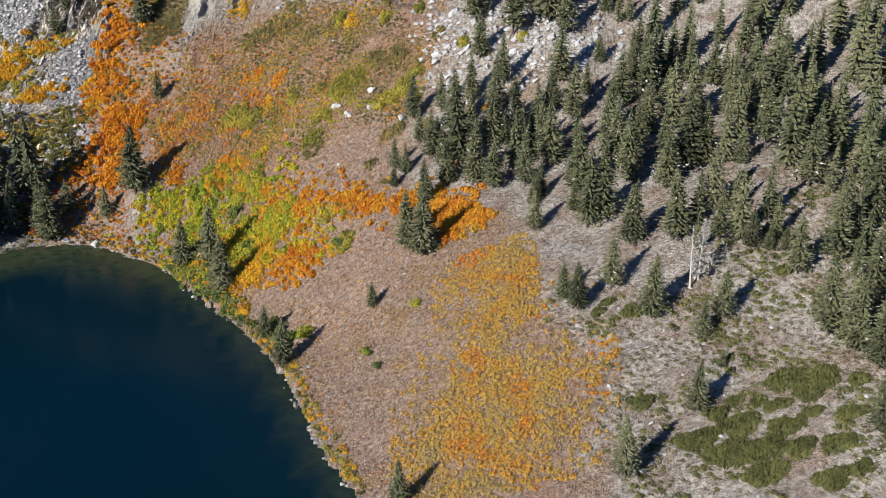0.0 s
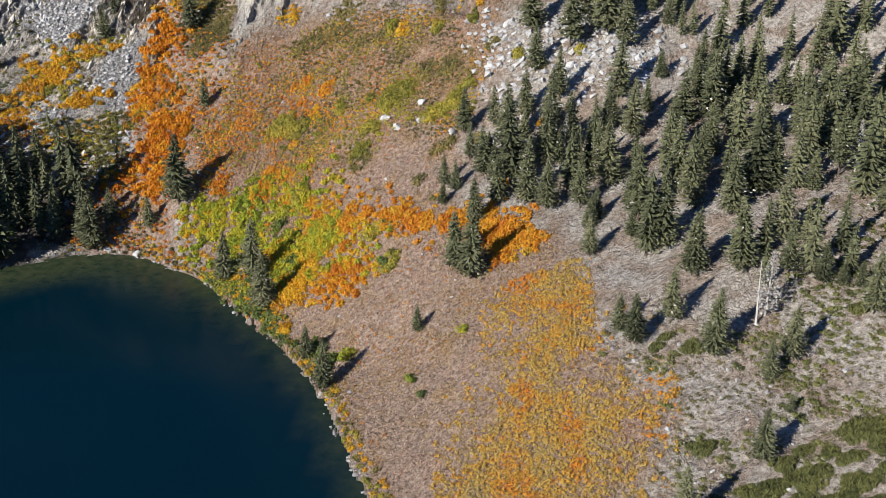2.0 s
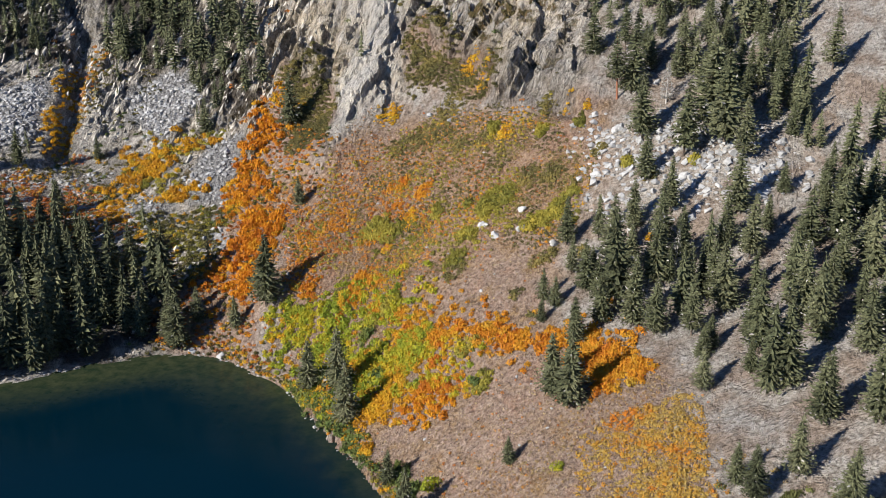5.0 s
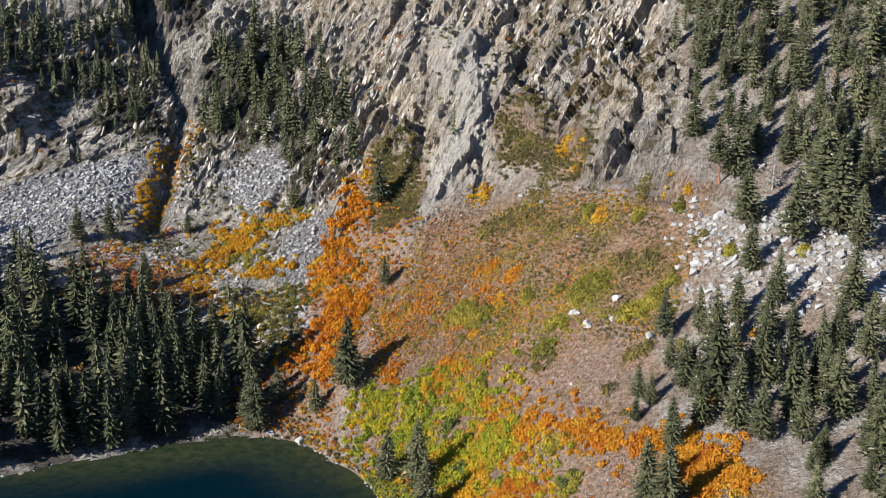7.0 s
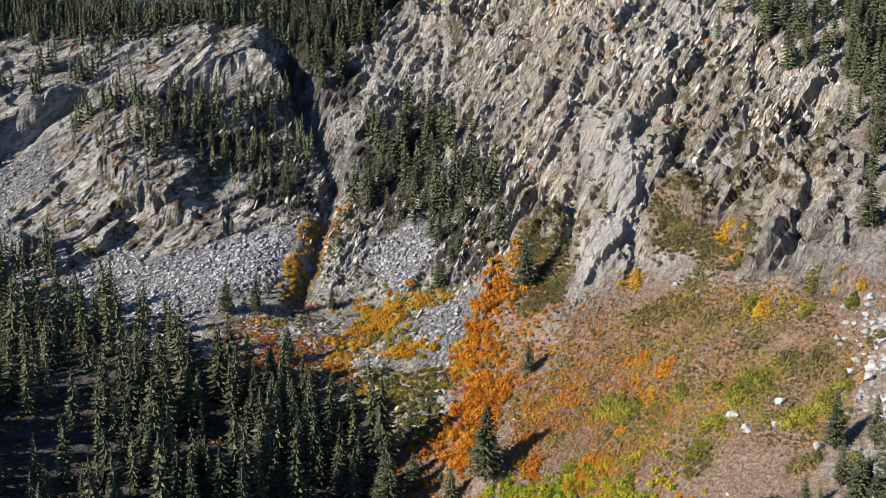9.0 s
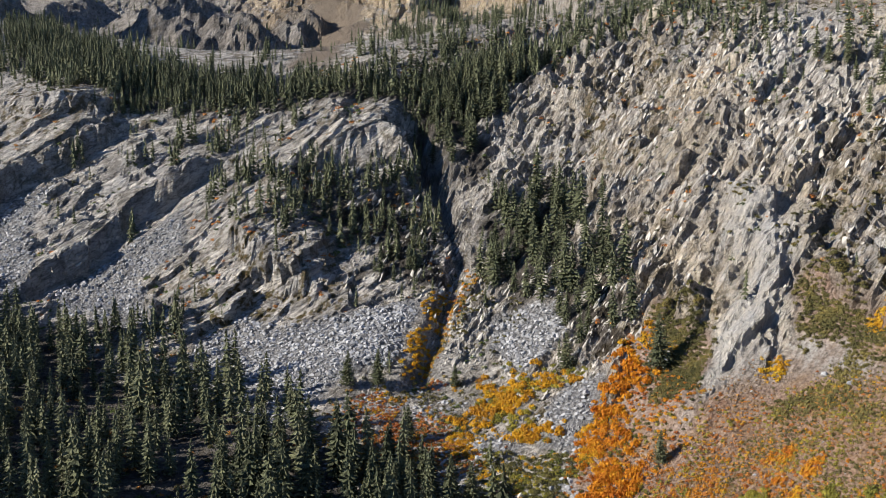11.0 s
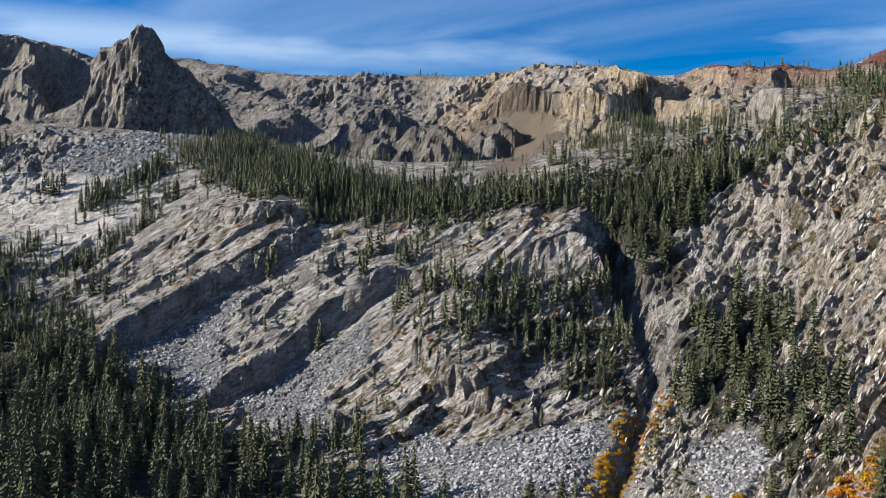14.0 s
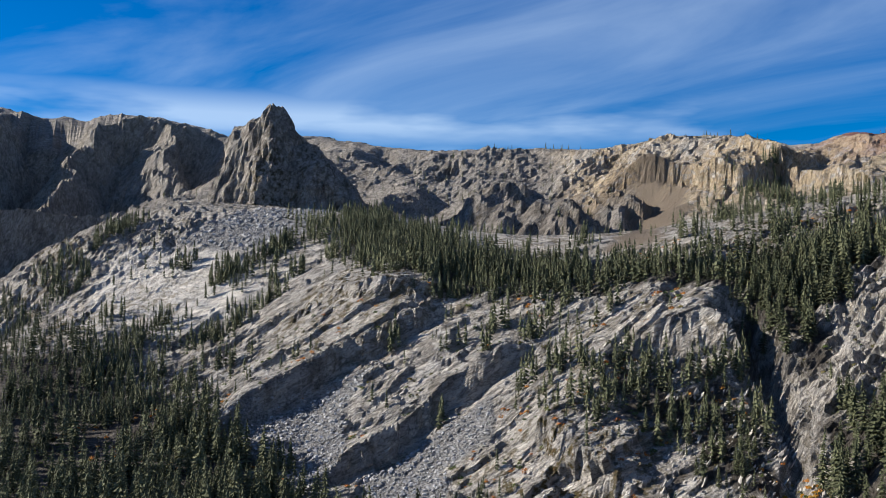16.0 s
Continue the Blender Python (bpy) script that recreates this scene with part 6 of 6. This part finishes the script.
brush("rust_brush", RUST_FOOT, 2.2, 0.8, 1.6, "rust", "rust and golden brush at the talus foot", 133, 0.8, 10)
brush("amber_brush", MEADOW_UPPER, 1.25, 0.45, 0.95, "ochre", "amber and golden low brush over the upper slope", 134, 0.24, 18, SHRUBS)
brush("lime_thicket", MEADOW_UPPER, 1.6, 0.6, 1.3, "sage", "yellow-green bushes in patches over the upper slope", 148, 0.33, 13, SHRUBS)
brush("orange_thicket", MEADOW_UPPER, 1.6, 0.5, 1.2, "flame", "orange bushes in drifts over the upper slope", 149, 0.24, 17, SHRUBS)
brush("manzanita_mats", OPEN_SLOPE, 1.75, 0.55, 1.3, "olive", "low green mats scattered over pale gravelly soil", 126, 0.5, 8, SHRUBS, 0.5)
brush("dry_brush", OPEN_SLOPE, 2.0, 0.3, 0.65, "straw", "dry brush tufts on the open slope", 127, 0.62, 9, TUFTS, 0.8)
brush("orange_thicket", WEST_FLANK, 3.6, 0.8, 1.7, "orange", "orange bushes on the flank above the bank", 137, 0.5, 16)
brush("rust_brush", WEST_FLANK, 2.4, 0.7, 1.5, "rust", "rust and orange brush on the flank below the slab", 124, 0.8, 12)
brush("olive_brush", WEST_FLANK, 3.4, 0.7, 1.5, "olive", "olive brush on the flank below the slab", 125, 0.6, 14)
brush("rust_brush", ORANGE_FLANK, 1.5, 0.6, 1.3, "rust", "rust and orange brush in drifts below the granite tongue", 151, 0.36, 11, SHRUBS, feather=8.0)
brush("orange_thicket", ORANGE_FLANK, 1.7, 0.6, 1.5, "flame", "orange and amber brush in drifts below the granite tongue", 152, 0.33, 13, SHRUBS, 1.2, feather=8.0)
brush("lime_thicket", ORANGE_FLANK, 2.2, 0.8, 1.6, "sage", "yellow-green bushes scattered below the granite tongue", 153, 0.30, 12, SHRUBS, 1.2, feather=8.0)
brush("golden_thicket", BANK_EDGE, 2.2, 0.8, 1.8, "gold", "golden bushes scattered among the bank aspens", 154, 0.36, 10, BUSHES, 1.2, feather=6.0)
brush("orange_thicket", BANK_EDGE, 2.0, 0.7, 1.6, "flame", "orange bushes scattered among the bank aspens", 155, 0.40, 11, BUSHES, 1.2, feather=6.0)
brush("lime_thicket", BANK_EDGE, 2.4, 0.9, 1.9, "lime", "green aspens scattered along the bank slope", 156, 0.36, 12, BUSHES, 1.3, feather=6.0)
brush("olive_brush", BROKEN_FOOT, 2.0, 0.7, 1.6, "olive", "olive brush among the broken slabs below the gully", 157, 0.42, 12, SHRUBS, feather=5.0)
brush("rust_brush", BROKEN_FOOT, 1.9, 0.7, 1.5, "rust", "rust brush among the broken slabs below the gully", 158, 0.40, 14, SHRUBS, feather=5.0)
brush("golden_brush", BROKEN_FOOT, 2.2, 0.7, 1.6, "gold", "golden brush among the broken slabs below the gully", 159, 0.30, 10, SHRUBS, feather=5.0)
brush("dry_brush", MEADOW, 1.25, 0.38, 0.75, "straw", "dry pinkish brown brush covering the slope", 121, 0.93, 5, TUFTS, 1.0)
brush("rust_brush", MEADOW_UPPER, 1.8, 0.5, 1.0, "rust", "rust coloured bushes over the upper slope", 122, 0.32, 16, SHRUBS)
brush("olive_brush", MEADOW_UPPER, 1.4, 0.5, 1.1, "olive", "olive bushes over the upper slope", 135, 0.42, 14, SHRUBS)
brush("amber_brush", MEADOW, 1.7, 0.4, 0.8, "ochre", "amber low brush in drifts over the slope", 143, 0.3, 26, SHRUBS)
brush("rust_brush", MEADOW, 3.6, 0.35, 0.8, "rust", "rust coloured bushes dotted over the slope", 136, 0.42, 16, SHRUBS)


def clump(name, spots, tone, label, seed, low=0.6, high=1.3, gap=1.0, category="brush", height=1.0, shapes=None):
    """Bushes grown together round a few spots: (x, y, radius)."""
    rng = np.random.default_rng(seed)
    xs, ys, size = [], [], []
    for x, y, r in spots:
        n = int(3.2 * (r / gap) ** 2) + 4
        a, d = rng.uniform(0, 6.283, n), r * np.sqrt(rng.random(n)) * rng.uniform(0.7, 1.25, n)
        stretch = rng.uniform(0.7, 1.2)
        xs.append(x + np.cos(a) * d * stretch)
        ys.append(y + np.sin(a) * d)
        size.append(rng.uniform(low, high, n) * (1.15 - 0.45 * d / (1.25 * r)))
    x, y, size = np.concatenate(xs), np.concatenate(ys), np.concatenate(size)
    gathered(name, shapes or SHRUBS, x, y, size, LEAVES[tone], label, category, 0.1, size * height, seed, drop=0.15)


def mounds(name, spots, tone, label, seed):
    """Domed, sharp-edged cushions of dense brush: (x, y, radius)."""
    rng = np.random.default_rng(seed)
    xs, ys, size, tall = [], [], [], []
    for x, y, r in spots:
        n = int(6.5 * r * r) + 6
        a, d = rng.uniform(0, 6.283, n), np.sqrt(rng.random(n))
        lobes = 0.86 + 0.16 * np.sin(3 * a + rng.uniform(0, 6.283))
        xs.append(x + np.cos(a) * d * r * lobes * rng.uniform(0.95, 1.25))
        ys.append(y + np.sin(a) * d * r * lobes * rng.uniform(0.6, 0.8))
        s = rng.uniform(0.6, 1.0, n)
        size.append(s)
        tall.append(s * (0.6 + 2.3 * np.sqrt(1.0 - d * d)))
    gathered(name, MATS, np.concatenate(xs), np.concatenate(ys), np.concatenate(size), LEAVES[tone], label, "brush", 0.1, np.concatenate(tall), seed, drop=0.15)


clump("lime_thicket", LIME_CLUMPS, "sage", "yellow-green willow clumps grown together on the slope", 123, 1.1, 2.3, 1.35, height=1.3, shapes=BUSHES)
clump("golden_thicket", GOLD_CLUMPS, "gold", "golden yellow clumps on the brush slope", 138, 0.8, 1.6, 1.15)
clump("orange_thicket", ORANGE_CLUMPS, "flame", "orange and amber aspen clumps on the brush slope", 139, 0.8, 1.6, 1.15, height=1.2)
clump("lime_thicket", BANK_LIME, "lime", "bright lime green aspens on the lake bank", 144, 1.0, 2.2, 1.5, height=1.4, shapes=BUSHES)
clump("golden_thicket", BANK_GOLD, "gold", "bright yellow aspens on the lake bank", 145, 1.0, 2.0, 1.5, height=1.3, shapes=BUSHES)
clump("orange_thicket", BANK_FLAME, "flame", "orange aspens among green ones on the bank", 146, 0.9, 1.8, 1.5, height=1.3, shapes=BUSHES)
clump("willow_thicket", BANK_WILLOW, "willow", "dark green willows along the lake bank", 147, 1.2, 2.6, 1.7, height=1.6, shapes=BUSHES)
mounds("manzanita_mats", MANZANITA_MOUNDS, "manzanita", "dark olive manzanita mounds with pale soil between", 141)
brush("manzanita_mats", OPEN_SLOPE, 2.0, 0.85, 1.8, "manzanita", "flat green mats over the gravelly slope", 142, 0.38, 7, MATS, 0.9)
clump("olive_brush", OLIVE_CLUMPS, "olive", "dark olive clumps of brush on the slope", 140, 0.8, 1.7, 1.1)


for n, (tone, name, label) in enumerate((("olive", "olive_brush", "olive shrubs in the joints of the granite"), ("rust", "rust_brush", "rust coloured shrubs in the joints of the granite"), ("willow", "willow_brush", "dark green shrubs on the granite ledges"))):
    x, y = (v[:1000] for v in on_the_rocks(12000, 60 + n, 360, 760, 24, 0.46 if n != 1 else 0.42, 2.2))
    size = np.random.default_rng(60 + n).uniform(0.7, 2.3, len(x))
    gathered(name, SHRUBS, x, y, size, LEAVES[tone], label, "brush", 0.1, size * 0.9, 60 + n)

# ---- rubble and boulders ----
CHIPS = [block(130 + k, 1) for k in range(6)]
for k, outline in enumerate(TALUS):
    far_off = k == len(TALUS) - 1
    x, y = strewn(outline, 4.6 if far_off else 1.95, 150 + k, feather=1.0)
    size = np.random.default_rng(150 + k).uniform(0.5, 1.45, len(x)) ** 1.6 * (2.2 if far_off else 1.25)
    gathered("talus", CHIPS, x, y, size, STONE, "grey talus of broken granite blocks", "talus", 0.1, size * 0.75, 150 + k, drop=0.2)
for k, (outline, gap, label) in enumerate(((RUBBLE, 2.2, "field of pale boulders between the pines"), (RUBBLE_UPPER, 2.1, "pale rubble under the cliff"), (OPEN_SLOPE, 4.0, "pale stones strewn over the open slope"), (MEADOW, 9.0, "grey stones half sunk in the brush"), (BROKEN_FOOT, 1.9, "broken grey slabs below the gully"))):
    x, y = strewn(outline, gap, 170 + k, 0, (14, 0.75 if k < 2 else 0.6))
    size = np.random.default_rng(170 + k).uniform(0.3, 1.15, len(x)) ** 2.6 * (1.8 if k < 2 else 0.8)
    gathered("rubble", CHIPS, x, y, size * (1.9 if k == 4 else 1.0), STONE, label, "rubble", 0.1, size * (1.2 if k == 4 else 0.8), 170 + k, drop=0.2)


def shore_stones():
    """A pale rim of stones along the water's edge."""
    rng = np.random.default_rng(180)
    xs, ys = [], []
    for (ax, ay), (bx, by) in zip(SHORELINE, SHORELINE[1:]):
        if ay < 195 or ax < -300:
            continue
        n = int(math.hypot(bx - ax, by - ay) * 0.6)
        t = rng.random(n)
        xs.append(ax + (bx - ax) * t + rng.normal(0, 0.9, n))
        ys.append(ay + (by - ay) * t + rng.normal(0, 0.9, n))
    x, y = np.concatenate(xs), np.concatenate(ys)
    size = rng.uniform(0.3, 1.0, len(x)) ** 2 * 1.1 + 0.15
    gathered("shore_stones", CHIPS, x, y, size, STONE, "pale stones along the water's edge", "stones", 0.1, size * 0.7, 180)


shore_stones()


def shore_brush():
    """A strip of golden and olive brush along the bank."""
    rng = np.random.default_rng(181)
    for tone, label, share in (("gold", "golden brush in a strip along the water's edge", 0.5), ("olive", "olive brush in a strip along the water's edge", 0.6), ("sage", "yellow-green brush in a strip along the water's edge", 0.5)):
        xs, ys = [], []
        for (ax, ay), (bx, by) in zip(SHORELINE[:10], SHORELINE[1:10]):
            span = math.hypot(bx - ax, by - ay)
            n = int(span * share)
            t, d = rng.random(n), rng.uniform(1.0, 5.0, n)
            xs.append(ax + (bx - ax) * t + (by - ay) / span * d)
            ys.append(ay + (by - ay) * t - (bx - ax) / span * d)
        x, y = np.concatenate(xs), np.concatenate(ys)
        size = rng.uniform(0.6, 1.5, len(x))
        gathered("shore_brush", BUSHES, x, y, size, LEAVES[tone], label, "brush", 0.1, size, 182, drop=0.1)


shore_brush()


def shattered_faces(count, seed, near, far, low, high, label, bearings, stretch, slant):
    """Angular plates standing out of the cliffs, leaning with the joints."""
    rng = np.random.default_rng(seed)
    b, r = np.radians(rng.uniform(*bearings, count)), np.sqrt(rng.uniform(near ** 2, far ** 2, count))
    x, y = -15 - np.sin(b) * r, 60 + np.cos(b) * r
    z, mask, _ = land(x, y)
    steep = np.hypot(land(x + 4, y)[0] - z, land(x, y + 4)[0] - z) / 4
    keep = (mask["rock"] > 0.7) & (mask["talus"] < 0.15) & (mask["clean"] < 0.7) & (mask["scree"] < 0.3) & (steep > 0.45) & (z > 2)
    keep &= fractal(x, y, 38, 600 + seed, 3) + 0.5 + rng.normal(0, 0.1, count) < 0.52
    x, y = x[keep], y[keep]
    size = low + (high - low) * rng.random(len(x)) ** 2.6
    gathered("cliff_blocks", PLATES, x, y, size, CLIFF_STONE, label, "rock", 0.45, size * rng.uniform(*stretch, len(x)), seed, lean=0.14, slant=slant)


PLATES = [(v * (1.0, 0.5, 1.0), f) for v, f in CHIPS]
shattered_faces(17000, 190, 330, 640, 0.8, 2.4, "pale shattered plates standing out of the near cliffs", (-6, 34), (1.4, 2.6), (0.37, 0.31))
shattered_faces(7500, 191, 430, 800, 0.9, 2.8, "grey shattered plates standing out of the western cliffs", (30, 64), (0.7, 1.5), (0.5, 0.45))
BLOCKS = [mesh_from("boulder", *block(160 + k, 2), STONE) for k in range(6)]
rng_rock = np.random.default_rng(7)


def boulder(x, y, size, label, group):
    ob = new("boulder", BLOCKS[rng_rock.integers(0, 6)])
    sx, sy, sz = size * rng_rock.uniform(0.8, 1.3), size * rng_rock.uniform(0.7, 1.1), size * rng_rock.uniform(0.6, 0.95)
    ob.matrix_world = pose(x, y, float(height_at(x, y)[0]) + sz * 0.25, rng_rock.uniform(-20, 20), rng_rock.uniform(-20, 20), rng_rock.uniform(0, 360)) @ Matrix.Diagonal((sx, sy, sz, 1))
    return tagged(ob, label, "boulder", group)


for x, y in BOULDERS:
    boulder(x, y, rng_rock.uniform(1.3, 2.6), "pale grey granite boulder on the slope", "boulders on the slope")
for x, y in BOULDERS_UPPER:
    boulder(x, y, rng_rock.uniform(1.0, 2.5), "pale granite boulder in the rubble under the cliff", "boulders under the cliff")
